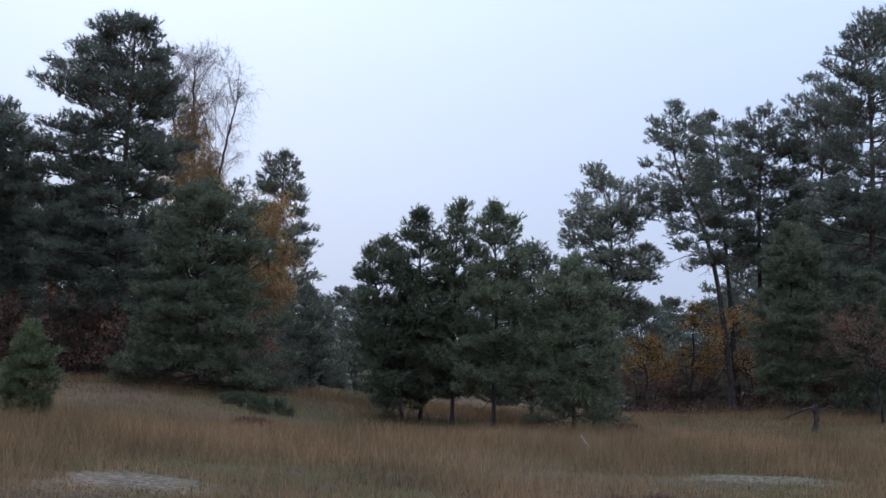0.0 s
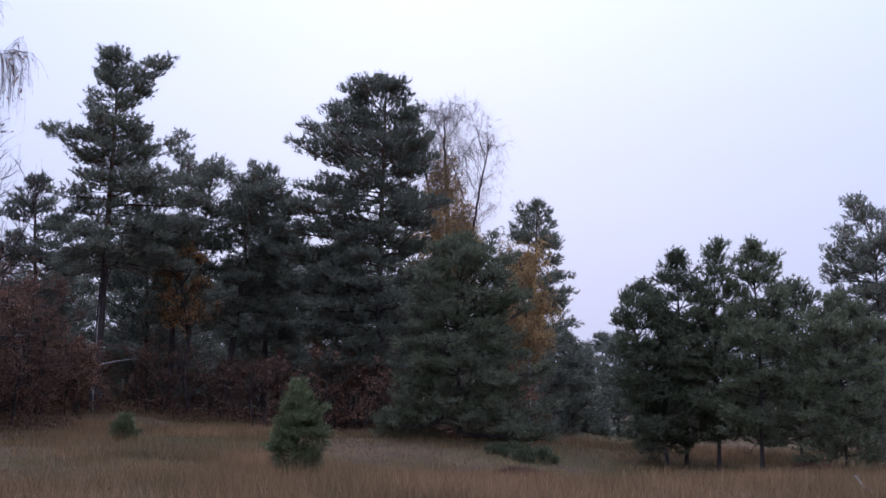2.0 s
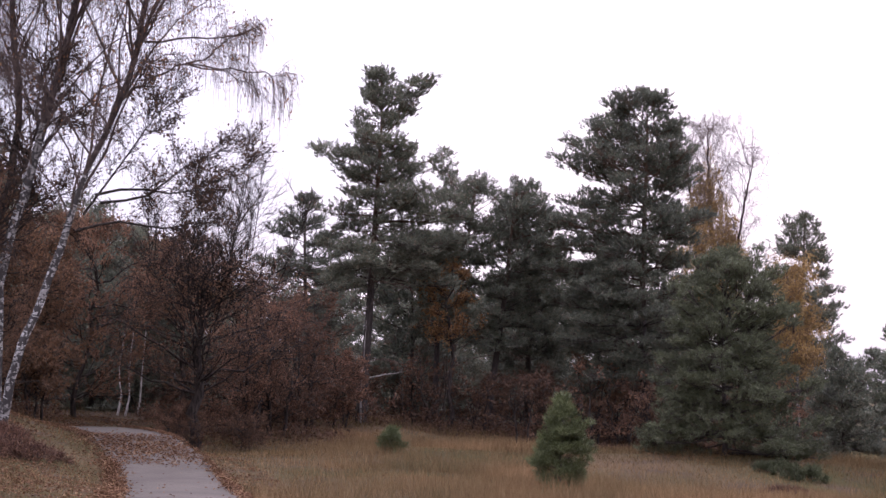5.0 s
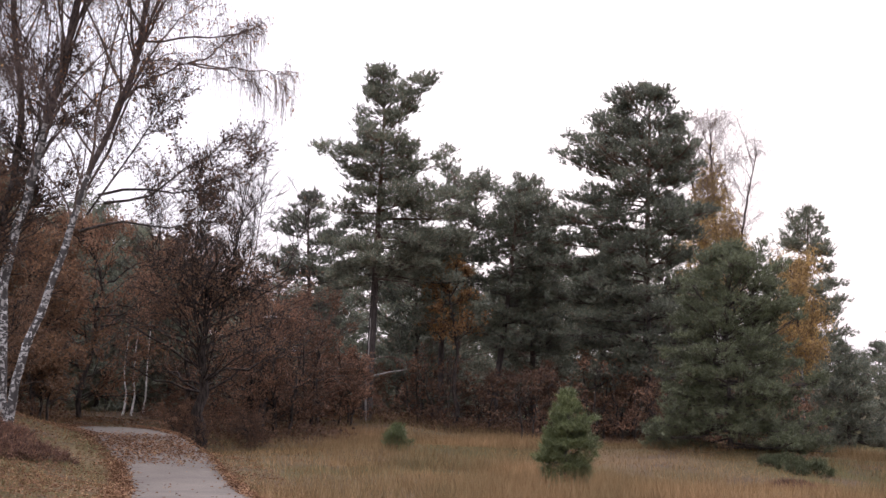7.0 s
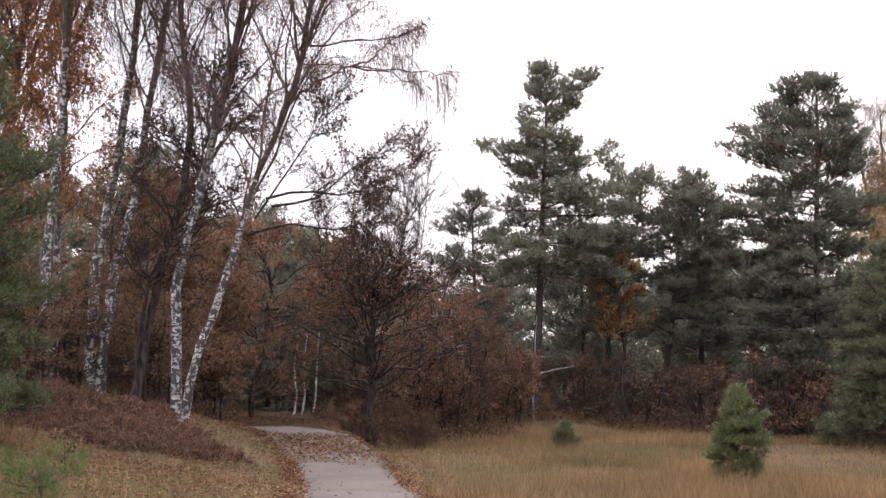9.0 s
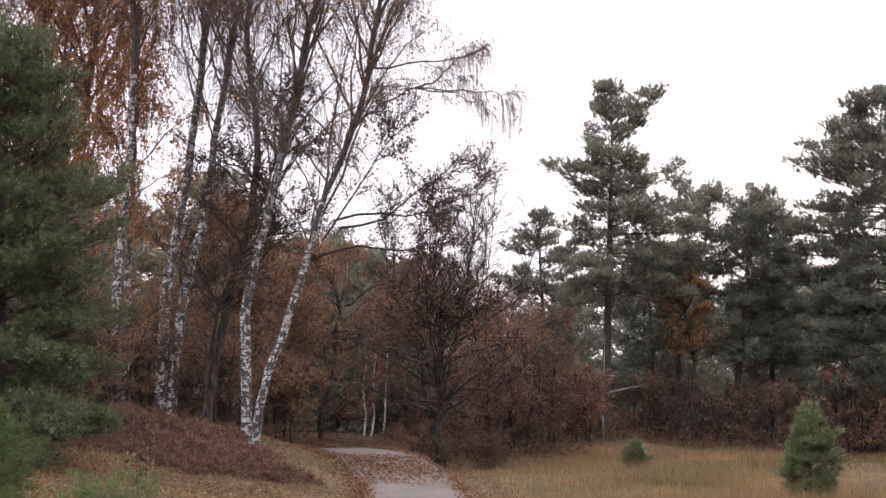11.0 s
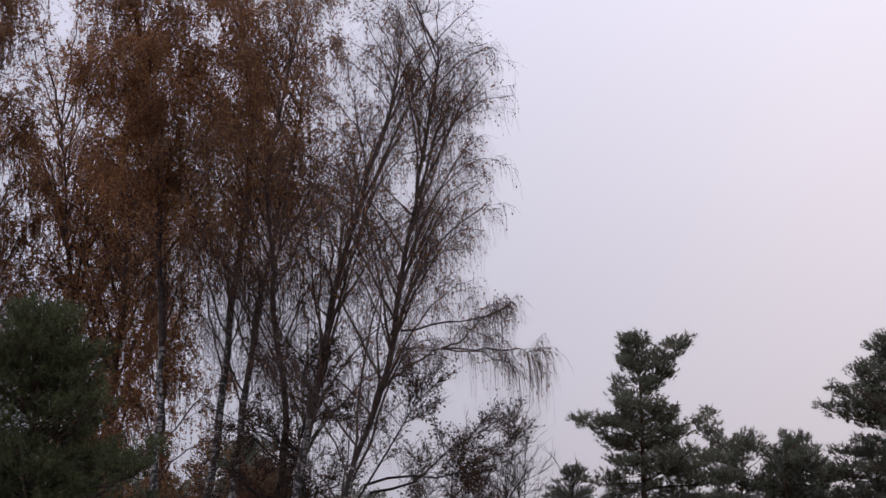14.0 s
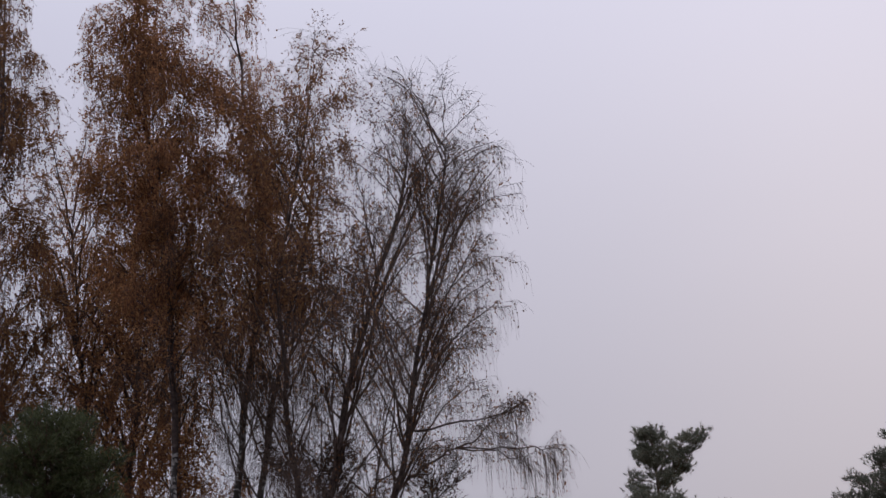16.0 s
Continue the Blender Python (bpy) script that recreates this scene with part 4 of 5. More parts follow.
# the birches where the path enters the wood
birch(-17.1, 25.6, [([(-0.13, 0.17, 0), (-0.19, 0.13, 1.5), (-0.14, 0.16, 3.0), (0.08, 0.31, 4.1), (0.36, 0.49, 5.5), (0.64, 0.67, 7.0), (0.85, 0.8, 8.4), (1.36, 1.1, 10.2), (1.9, 1.4, 12.0), (2.1, 1.5, 13.0), (2.15, 1.5, 13.7)], 0.13),
                    ([(0.10, -0.05, 0), (0.40, -0.08, 1.2), (0.61, 0.06, 2.0), (0.95, 0.27, 3.1), (1.29, 0.48, 4.6), (1.87, 0.83, 6.3), (2.14, 0.98, 7.9), (2.54, 1.2, 10.0), (2.76, 1.32, 11.3), (3.0, 1.45, 12.6), (3.05, 1.5, 13.2)], 0.105)],
      31, "double-stemmed silver birch with hanging bare twigs", leafy=0.06, zone=(6, 99), boughs=46, reach=3.5, twigs=18500, twig_len=0.65, hang=0.85, fine_r=0.74, leaf_size=0.055, first=0.34,
      rows=[(4, -1.4, 2.6), (6, -1.2, 3.4), (7.6, -1.0, 4.6), (9, -0.9, 5.15), (11.2, -0.3, 5.35), (12, 0.1, 5.35), (13.1, 0.5, 4.95), (13.8, 0.9, 4.2), (14.8, 1.4, 3.5), (15.4, 2.0, 3.1)],
      extra=[([(1.83, 0.8, 6.14), (2.29, 1.06, 6.57), (2.85, 1.36, 6.9)], 0.036), ([(2.85, 1.36, 6.9), (3.24, 1.57, 6.84), (3.79, 1.84, 6.68), (4.1, 1.99, 6.35)], 0.020), ([(2.85, 1.36, 6.9), (3.19, 1.54, 7.02), (3.34, 1.62, 7.18), (3.54, 1.72, 7.44), (4.14, 2.01, 7.76)], 0.022), ([(2.85, 1.36, 6.9), (3.59, 1.74, 6.85), (4.21, 2.04, 6.81), (4.66, 2.25, 6.74)], 0.018), ([(2.01, 0.91, 6.91), (2.43, 1.14, 6.94), (2.8, 1.34, 6.87)], 0.015), ([(2.17, 1.0, 7.28), (2.89, 1.39, 7.41), (3.49, 1.69, 7.42), (4.09, 1.99, 7.71)], 0.024),
             ([(2.2, 1.0, 8.2), (2.6, 1.2, 9.3), (3.1, 1.45, 10.4), (3.6, 1.7, 11.2)], 0.024),
             ([(2.0, 0.9, 7.2), (2.5, 1.15, 8.3), (3.1, 1.45, 9.2), (3.7, 1.8, 9.7)], 0.03), ([(2.55, 1.2, 10.0), (2.95, 1.4, 11.2), (3.3, 1.6, 12.0), (3.6, 1.75, 12.5)], 0.028)])
birch(-18.5, 26.1, [([(0, 0, 0), (0.25, 0.16, 1.8), (0.5, 0.3, 3.25), (0.73, 0.49, 4.25), (0.85, 0.57, 5.8), (0.7, 0.46, 7.4), (0.68, 0.46, 8.7), (0.6, 0.42, 10.6), (0.95, 0.64, 12.5), (1.4, 0.9, 15.4)], 0.115)],
      32, "dark-barked birch with a few rusty leaves", leafy=0.5, boughs=46, reach=3.1, twigs=7500, first=0.40, zone=(9.5, 99), fine_r=0.72, hang=0.95, twig_len=0.9, stem_wood=M_OAK_BARK, leaf_size=0.052,
      rows=[(5, -1.4, 2.0), (9, -1.4, 2.7), (12, -1.0, 3.0), (15, -0.2, 2.9), (16.4, 0.6, 2.3)])
birch(-20.4, 27.2, [([(0, 0, 0), (0.05, 0.05, 1.9), (0.17, 0.13, 3.3), (0.42, 0.32, 5.1), (0.66, 0.5, 7.6), (1.0, 0.74, 10.6), (1.1, 0.8, 12.9), (0.85, 0.6, 15.7), (0.7, 0.5, 18.2)], 0.15),
                    ([(0.2, 0.1, 0), (0.32, 0.25, 2.1), (0.48, 0.36, 3.0), (0.74, 0.55, 4.5), (1.0, 0.74, 6.7), (1.2, 0.88, 8.2), (1.7, 1.2, 10.9), (2.0, 1.4, 12.5), (2.2, 1.5, 14.6)], 0.14)],
      33, "tall twin birch thick with rust-brown leaves", leafy=0.95, boughs=42, reach=3.2, twigs=9000, first=0.44, fork=0.52, zone=(9.6, 99), full=True, fine_r=0.7, twig_len=0.95, hang=0.95,
      rows=[(5, -1.6, 2.0), (9, -2.0, 2.4), (13.8, -1.6, 2.4), (15.6, -1.4, 1.5), (17.2, -1.0, 1.35), (18.6, -0.2, 1.5), (18.9, 0.4, 1.2)])
birch(-21.0, 26.8, [([(0, 0, 0), (-0.1, -0.1, 1.7), (-0.12, -0.12, 2.9), (0, 0, 4.6), (0.1, 0.05, 6.7), (0.05, 0.05, 10.2), (-0.2, -0.15, 13.1), (-0.45, -0.3, 16.1), (-0.5, -0.4, 17.8)], 0.14)],
      34, "tall birch thick with rust-brown leaves", leafy=0.85, boughs=66, reach=3.6, twigs=9500, full=True, first=0.54, fork=0.52, zone=(9.4, 99), fine_r=0.72, hang=0.95, twig_len=0.95, tall=0.9,
      rows=[(6, -1.0, 1.0), (9, -1.7, 1.3), (10.5, -2.4, 1.7), (12.8, -2.5, 1.7), (14.0, -2.2, 1.6), (15.7, -2.0, 1.5), (17.1, -1.8, 1.2), (18.0, -1.4, 0.6), (18.6, -1.0, 0.0)])
birch(-26.25, 26.86, [([(0, 0, 0), (-0.2, -0.2, 5.2), (0.05, 0, 8.8), (-0.15, -0.15, 12.8), (0.15, 0.1, 16.2), (0.2, 0.1, 20.2)], 0.15)],
      35, "tall birch thick with rust-brown leaves", leafy=1.05, boughs=60, reach=3.0, twigs=7500, full=True, hang=1.1, first=0.28, zone=(3, 99), twig_len=0.9, leaf_size=0.055,
      rows=[(5, -2.5, 2.4), (12, -2.5, 2.3), (15, -2.3, 1.3), (17, -2.2, 1.7), (18.5, -2.0, 1.8), (20.5, -1.0, 0.8)])
birch(-26.0, 29.8, [([(0, 0, 0), (0.1, 0.05, 4), (0.25, 0.1, 8), (0, -0.1, 11.5), (-0.2, -0.2, 15.0)], 0.13), ([(0.3, 0, 0), (0.7, 0.2, 5), (1.2, 0.5, 9.0), (1.4, 0.6, 12.5)], 0.11)],
      38, "birch thick with rust-brown leaves behind taller ones", leafy=0.85, boughs=40, reach=2.9, twigs=7000, full=True, first=0.28, zone=(3.5, 99), leaf_size=0.06, hang=0.85, twig_len=0.9)
birch(-22.2, 28.4, [([(0, 0, 0), (0.05, 0, 4), (0.15, 0.1, 8), (0.1, 0.1, 11.5)], 0.10)],
      39, "slim birch in rust-brown leaf", leafy=0.9, boughs=30, reach=1.6, twigs=2400, full=True, first=0.25, zone=(2.5, 8.5), leaf_size=0.055, hang=0.85)
# the golden birch behind the big pine
birch(-7.9, 51.4, [([(0, 0, 0), (0.05, 0, 3), (-0.2, 0, 6.5), (-0.35, 0, 9.2), (-0.4, 0, 10.6)], 0.12), ([(0.1, 0, 0), (-0.4, 0, 4), (-0.9, 0, 8.0), (-1.1, 0, 10.0)], 0.10), ([(0.2, 0, 0), (0.35, 0, 4), (0.7, 0, 7.4), (1.1, 0, 9.6)], 0.09)],
      36, "birch with a bare crown and golden leaves below", leafy=0.75, boughs=34, reach=2.0, twigs=12500, zone=(2.6, 10.2), hang=0.6, twig_len=0.65, cone=(10.2, 0.36, -0.35, 1.3), fine_r=0.55, full=True, leaf=M_LEAF_YELLOW, leaf_size=0.05, group="birches behind the pines", twig_wood=M_PALE_TWIG,
      rows=[(3, -1.4, 1.2), (6, -1.9, 1.3), (8.2, -2.0, 1.5), (9.3, -2.0, 1.75), (10.1, -1.8, 1.55), (10.7, -1.3, 0.8), (11.2, -0.8, 0.0)])
birch(-5.0, 47.6, [([(0, 0, 0), (-0.05, 0, 3), (-0.35, 0, 5.6)], 0.08)], 37, "slim golden birch between dark pines", leafy=0.45, boughs=24, reach=0.8, twigs=2600, leaf=M_LEAF_YELLOW, leaf_size=0.055, full=True, hang=0.85, twig_len=0.7, fine_r=0.7, zone=(1.5, 99), group="birches behind the pines")

# oaks and shrubs at the mouth of the wood
fan = np.random.default_rng(9)
dome = [[(0.05, 0, 1.5 + 0.12 * i), (0.35 * math.cos(2.4 * i), 0.35 * math.sin(2.4 * i), 2.6 + 0.1 * i), (0.35 + 1.2 * k * math.cos(2.4 * i), 0.15 + 1.2 * k * math.sin(2.4 * i), 4.3), (0.6 + 1.4 * k * math.cos(2.4 * i + 0.3), 0.3 + 1.4 * k * math.sin(2.4 * i + 0.3), 7.0 - 0.6 * k * k + fan.uniform(-0.3, 0.3))] for i, k in enumerate([0.25, 1.0, 1.4, 0.7, 1.35, 0.45, 1.45, 0.9, 1.3, 0.6, 1.45, 0.8, 1.2, 0.3, 1.4, 1.0])]
broadleaf(-17.3, 33.85, 4.6, 2.8, 41, "half-bare brown oak at the bend of the path", M_LEAF_OAK, 20000, bare_top=0.12, twig=7500, low=0.3, trunk_r=0.17, limbs=46, rise=0.0, leaf_size=0.056, arms=dome)
broadleaf(-18.45, 26.0, 7.0, 2.2, 45, "leaning oak among the birches with dark curled leaves", M_LEAF_DARK, 13000, leaf_size=0.062, twig=5200, low=0.35, trunk_r=0.05, limbs=36, lean=(1.6, 1.0), rise=0.25, tip_reach=1.0, arm_subs=12, wood=M_OAK_BARK,
          arms=[[(2.83, 0.19, 4.03), (3.42, 0.54, 4.19), (4.03, 0.88, 4.12), (4.41, 1.08, 4.23), (5.23, 1.49, 4.56)], [(2.92, 0.25, 3.89), (3.66, 0.67, 4.06), (4.22, 0.98, 4.61), (4.98, 1.37, 5.05)], [(2.65, 0.1, 3.65), (3.25, 0.4, 4.65), (3.65, 0.6, 5.35), (3.95, 0.8, 5.85)], [(2.55, 0.05, 3.35), (3.25, 0.4, 3.55), (3.95, 0.8, 3.45), (4.65, 1.1, 3.65)]])
broadleaf(-22.4, 34.9, 5.6, 1.75, 42, "oak in orange-brown leaf beside the path", M_LEAF_BROWN, 16000, twig=2000, low=0.05, limbs=44)
broadleaf(-19.9, 31.2, 2.2, 0.9, 43, "low oak bush in orange-brown leaf", M_LEAF_BROWN, 5000, twig=700, name="oak_shrub", category="shrub", stems=3)
broadleaf(-24.0, 33.0, 6.8, 2.4, 44, "oak in orange-brown leaf beside the path", M_LEAF_BROWN, 15000, twig=1800, limbs=44)
broadleaf(-24.6, 28.6, 7.5, 2.4, 46, "brown-leaved oak under the birches", M_LEAF_BROWN, 12000, twig=1600, limbs=40)
broadleaf(-22.6, 32.4, 6.5, 2.3, 49, "brown-leaved oak under the birches", M_LEAF_BROWN, 12000, twig=1700, limbs=42, low=0.25, leaf_size=0.065)
broadleaf(-22.3, 36.8, 5.6, 2.3, 47, "oak in dull brown leaf beside the path", M_LEAF_OAK, 15000, twig=1900, low=0.06, limbs=44, leaf_size=0.07)
broadleaf(-20.4, 39.2, 5.4, 2.1, 48, "oak with a brown crown over the dark hollow", M_LEAF_OAK, 10000, twig=1500, low=0.5, limbs=36, leaf_size=0.07)
RUSSET = "rounded russet shrub at the forest edge"
for i, (x, y, H, R) in enumerate([(-17.2, 36.6, 4.0, 1.3), (-16.9, 37.6, 3.6, 1.2), (-16.9, 39.2, 4.0, 1.2), (-18.2, 39.0, 4.8, 1.5), (-16.3, 40.2, 2.4, 0.8)]):
    broadleaf(x, y, H, R, 50 + i, RUSSET, M_LEAF_RED, 11500, leaf_size=0.048, name="russet_shrub", category="shrub", stems=4, group="russet shrubs", twig=1100, limbs=26, rise=-0.2)
broadleaf(-14.0, 42.7, 6.1, 1.0, 60, "slim beech glowing orange between the pines", M_LEAF_ORANGE, 4500, name="beech_tree", twig=600, low=0.5, leaf_size=0.06)
SAPLING = "oak sapling with a few brown leaves"
for i, (x, y, H) in enumerate([(-11.3, 40.45, 1.95), (-10.7, 41.6, 1.9), (-12.9, 42.1, 2.05), (-15.2, 42.9, 2.0), (-14.2, 42.2, 2.4), (-9.0, 42.6, 2.3), (-7.8, 41.2, 1.9), (-9.9, 42.5, 2.6)]):
    broadleaf(x, y, H, 0.75, 70 + i, SAPLING, M_LEAF_RED if i % 2 else M_LEAF_DARK, 1100, name="oak_sapling", category="shrub", stems=3, group="oak saplings", twig=260, limbs=14)
broadleaf(-13.4, 17.4, 0.62, 0.22, 90, "thin oak seedling with few tan leaves", M_STRAW, 60, name="oak_seedling", category="seedling", twig=60, limbs=8, leaf_size=0.06, trunk_r=0.008, low=0.3)
YELLOW = "small birch in yellow leaf under the pines"
for i, (x, y, H, R) in enumerate([(6.05, 46.6, 2.75, 0.95), (7.35, 46.9, 3.95, 0.8), (8.6, 46.6, 3.5, 1.1)]):
    broadleaf(x, y, H, R, 80 + i, YELLOW, M_LEAF_GOLD, 5500, name="yellow_birch", group="yellow birches", twig=900, low=0.35, leaf_size=0.046)
broadleaf(10.9, 38.8, 2.7, 1.7, 85, "low oak with orange-brown leaves", M_LEAF_BROWN, 6500, leaf_size=0.05, twig=900, name="oak_shrub", category="shrub", stems=2, low=0.35)

# ---- the wood behind: rows of pines closing the view ----
FAR = "pines of the wood behind"
stock = []
for i, (H, R, bare, shape) in enumerate([(6.0, 1.9, 0.02, "young"), (6.0, 2.1, 0.02, "young"), (8.0, 2.0, 0.10, "old"), (7.0, 1.8, 0.02, "young"), (8.5, 2.1, 0.06, "old")]):
    stock.append((H, pine(-34 - 3 * i, 62 + 2 * i, H, R, bare, (0.1, 0), 200 + i, "dark pine in the rows of the wood behind", FAR, density=0.5, shape=shape, per_tuft=8, size=1.6, wood=0.0, blade=(0.13, 0.030), tufts=20)))
pick = np.random.default_rng(77)
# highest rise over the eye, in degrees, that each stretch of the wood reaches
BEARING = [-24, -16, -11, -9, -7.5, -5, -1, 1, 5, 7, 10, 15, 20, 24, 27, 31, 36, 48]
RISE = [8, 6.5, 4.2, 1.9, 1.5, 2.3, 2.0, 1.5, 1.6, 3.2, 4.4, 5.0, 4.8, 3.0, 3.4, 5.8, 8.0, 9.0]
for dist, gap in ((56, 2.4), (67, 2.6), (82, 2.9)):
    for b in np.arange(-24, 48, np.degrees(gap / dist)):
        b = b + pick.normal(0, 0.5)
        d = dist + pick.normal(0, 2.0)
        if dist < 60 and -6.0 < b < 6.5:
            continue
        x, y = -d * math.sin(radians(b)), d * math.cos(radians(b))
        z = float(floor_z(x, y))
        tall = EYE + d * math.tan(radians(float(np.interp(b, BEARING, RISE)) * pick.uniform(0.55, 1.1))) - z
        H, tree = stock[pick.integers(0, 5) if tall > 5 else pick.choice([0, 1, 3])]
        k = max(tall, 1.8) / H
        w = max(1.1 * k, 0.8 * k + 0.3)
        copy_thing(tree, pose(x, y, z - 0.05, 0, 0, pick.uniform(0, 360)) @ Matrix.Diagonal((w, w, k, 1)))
# a dark thicket behind the pale saplings and between the old pines
for x, y, k in ((-25.6, 43.2, 0.95), (-24.4, 43.4, 0.9), (-23.2, 43.3, 0.75), (-22.0, 43.9, 0.65), (-26.4, 42.0, 0.95), (-24.3, 41.6, 0.75), (-16.4, 46.2, 0.95)):
    copy_thing(stock[1][1], pose(x, y, float(floor_z(x, y)) - 0.05, 0, 0, pick.uniform(0, 360)) @ Matrix.Diagonal((k, k, k, 1)))
# trees at the camera's back
for b in range(60, 340, 14):
    d = 55 + pick.normal(0, 5)
    x, y = -d * math.sin(radians(b)), d * math.cos(radians(b))
    H, tree = stock[pick.integers(0, 5)]
    k = pick.uniform(0.9, 1.4)
    copy_thing(tree, pose(x, y, float(floor_z(x, y)) - 0.05, 0, 0, pick.uniform(0, 360)) @ Matrix.Diagonal((k, k, k, 1)))

# ---- undergrowth along the forest edge ----
brush = [broadleaf(-24.0, 36.2, 2.6, 1.3, 300, "dense brown undergrowth at the forest edge", M_LEAF_OAK, 8500, leaf_size=0.05, name="undergrowth_shrub", category="shrub", stems=4, group="undergrowth shrubs", twig=520, limbs=18, rise=-0.25),
         broadleaf(-12.2, 44.6, 2.2, 1.3, 301, "dense russet undergrowth under the pines", M_LEAF_DARK, 8500, leaf_size=0.05, name="undergrowth_shrub", category="shrub", stems=4, group="undergrowth shrubs", twig=520, limbs=18, rise=-0.25)]
SPOTS = [(-20.6, 25.9), (-21.9, 25.4), (-19.4, 28.2), (-20.4, 29.2), (-22.8, 26.2), (-18, 41.5), (-19.5, 42.5), (-17.2, 43.6), (-15.8, 45.8), (-14.2, 46.4), (-11.0, 45.0), (-10.2, 46.4), (-9.6, 44.8), (-8.0, 46.2), (-7.2, 44.0), (-6.6, 46.5), (-5.4, 45.6), (-20.8, 41.2),
         (-24.6, 36.8), (-23.4, 31.0), (-22.4, 30.2), (-24.4, 29.8), (-21.6, 32.0), (-26.0, 33.4), (-22.0, 28.8), (-23.2, 27.6), (6.5, 50.0), (8.0, 49.4), (9.4, 47.2), (10.6, 46.4), (11.8, 46.8), (12.8, 45.4), (7.4, 51.8), (13.0, 43.2), (4.6, 50.6)]
SMALL = [(-16.9, 33.0), (-17.9, 33.9), (-16.2, 34.3), (-16.6, 35.2), (-18.2, 35.0)]
for i, (x, y) in enumerate(SPOTS + SMALL):
    k = pick.uniform(0.5, 1.05) if y > 43 else pick.uniform(0.75, 1.25)
    k = 0.42 * k if (x, y) in SMALL else k
    copy_thing(brush[i % 2], pose(x, y, float(floor_z(x, y)) - 0.04, 0, 0, pick.uniform(0, 360)) @ Matrix.Diagonal((k, k, k * pick.uniform(0.8, 1.2), 1)))


# ---- low growth ----
def needle_bush(name, x, y, R, H, seed, label, category, material, group, n=420, per=6, length=0.12, width=0.014, upright=1.0):
    """Heather or juniper: a dome of short upright twigs set with fine leaves."""
    rng = np.random.default_rng(seed)
    root = tree_root(name, x, y, label, category, group)
    r, a = R * np.sqrt(rng.random(n)), rng.uniform(0, 6.283, n)
    lump = 0.75 + 0.25 * np.sin(3 * a + seed) + 0.15 * np.sin(r * 9 + seed)
    dome = H * np.sqrt(np.clip(1 - (r / R) ** 2, 0.03, 1)) * lump
    px, py = r * np.cos(a), r * np.sin(a)
    gz = floor_z(x + px, y + py) - float(floor_z(x, y)) + 0.04
    tip = np.stack([px, py, gz + dome * rng.uniform(0.75, 1.05, n)], -1)
    foot = np.stack([px * 0.75, py * 0.75, gz - 0.03], -1)
    stem = np.stack([foot, (foot + tip) / 2 + rng.normal(0, 0.02, (n, 3)), tip], 1)
    some = rng.random(n) < 0.5
    mesh_part("stem_work", *tubes(stem[some], np.repeat([[0.005, 0.004, 0.002]], some.sum(), 0), 3), M_OAK_BARK, root)
    pos, way = [], []
    for k in (0.55, 0.75, 0.9, 1.0):
        p, w = along(stem, np.full(n, k))
        pos.append(p)
        way.append(unit(w * upright + ball(rng, n) * 0.5))
    mesh_part("crown", *needles(rng, np.concatenate(pos), np.concatenate(way), per, length, width, length * 0.9), material, root)
    return root


HEATH = "withered reddish-brown heather on the bank"
for i, (x, y, R, H) in enumerate([(-18.3, 23.9, 1.2, 0.38), (-17.0, 23.0, 1.0, 0.34), (-15.9, 23.3, 0.8, 0.32), (-16.7, 24.6, 0.8, 0.28), (-15.0, 23.7, 0.5, 0.24), (-19.4, 24.3, 1.1, 0.4), (-18.3, 21.9, 1.0, 0.3), (-17.6, 25.2, 0.7, 0.28), (-19.8, 22.9, 1.1, 0.4), (-16.2, 22.2, 0.6, 0.22)]):
    needle_bush("heather_bush", x, y, R, H, 400 + i, HEATH, "shrub", M_HEATHER, "heather on the bank", n=int(330 * R * R), length=0.11)
for i, (x, y, R, H) in enumerate([(2.0, 17.4, 0.3, 0.08), (2.45, 17.4, 0.16, 0.14), (2.4, 34.2, 0.6, 0.2), (3.9, 33.9, 0.6, 0.2), (-3.6, 32.0, 0.55, 0.14), (-3.0, 31.6, 0.5, 0.12)]):
    needle_bush("heather_bush", x, y, R, H, 430 + i, "dark withered heather tuft in the grass", "shrub", M_HEATHER, "heather in the clearing", n=int(700 * R * R) + 80, length=0.10)

for i, (x, y, R, H) in enumerate([(-4.2, 35.5, 0.45, 0.22), (-3.5, 34.8, 0.5, 0.3)]):
    needle_bush("juniper_bush", x, y, R, H, 450 + i, "low dark green juniper under the bushy pine", "shrub", M_JUNIPER, "junipers at the bank", n=int(420 * R * R), per=9, length=0.09, width=0.014)


# ---- grass and fallen leaves ----
def scatter(seed, n, dmin, dmax, b0, b1):
    rng = np.random.default_rng(seed)
    d = np.sqrt(rng.uniform(dmin ** 2, dmax ** 2, n))
    b = np.radians(rng.uniform(b0, b1, n))
    return rng, -d * np.sin(b), d * np.cos(b)


def on_sand(x, y, grow=1.0):
    hit = np.zeros(np.shape(x), bool)
    for a, b, rx, ry in SAND:
        hit |= ((x - a) / (rx * grow)) ** 2 + ((y - b) / (ry * grow)) ** 2 < 0.45 + 0.25 * wave(x, y, 4.0, a)
    return hit


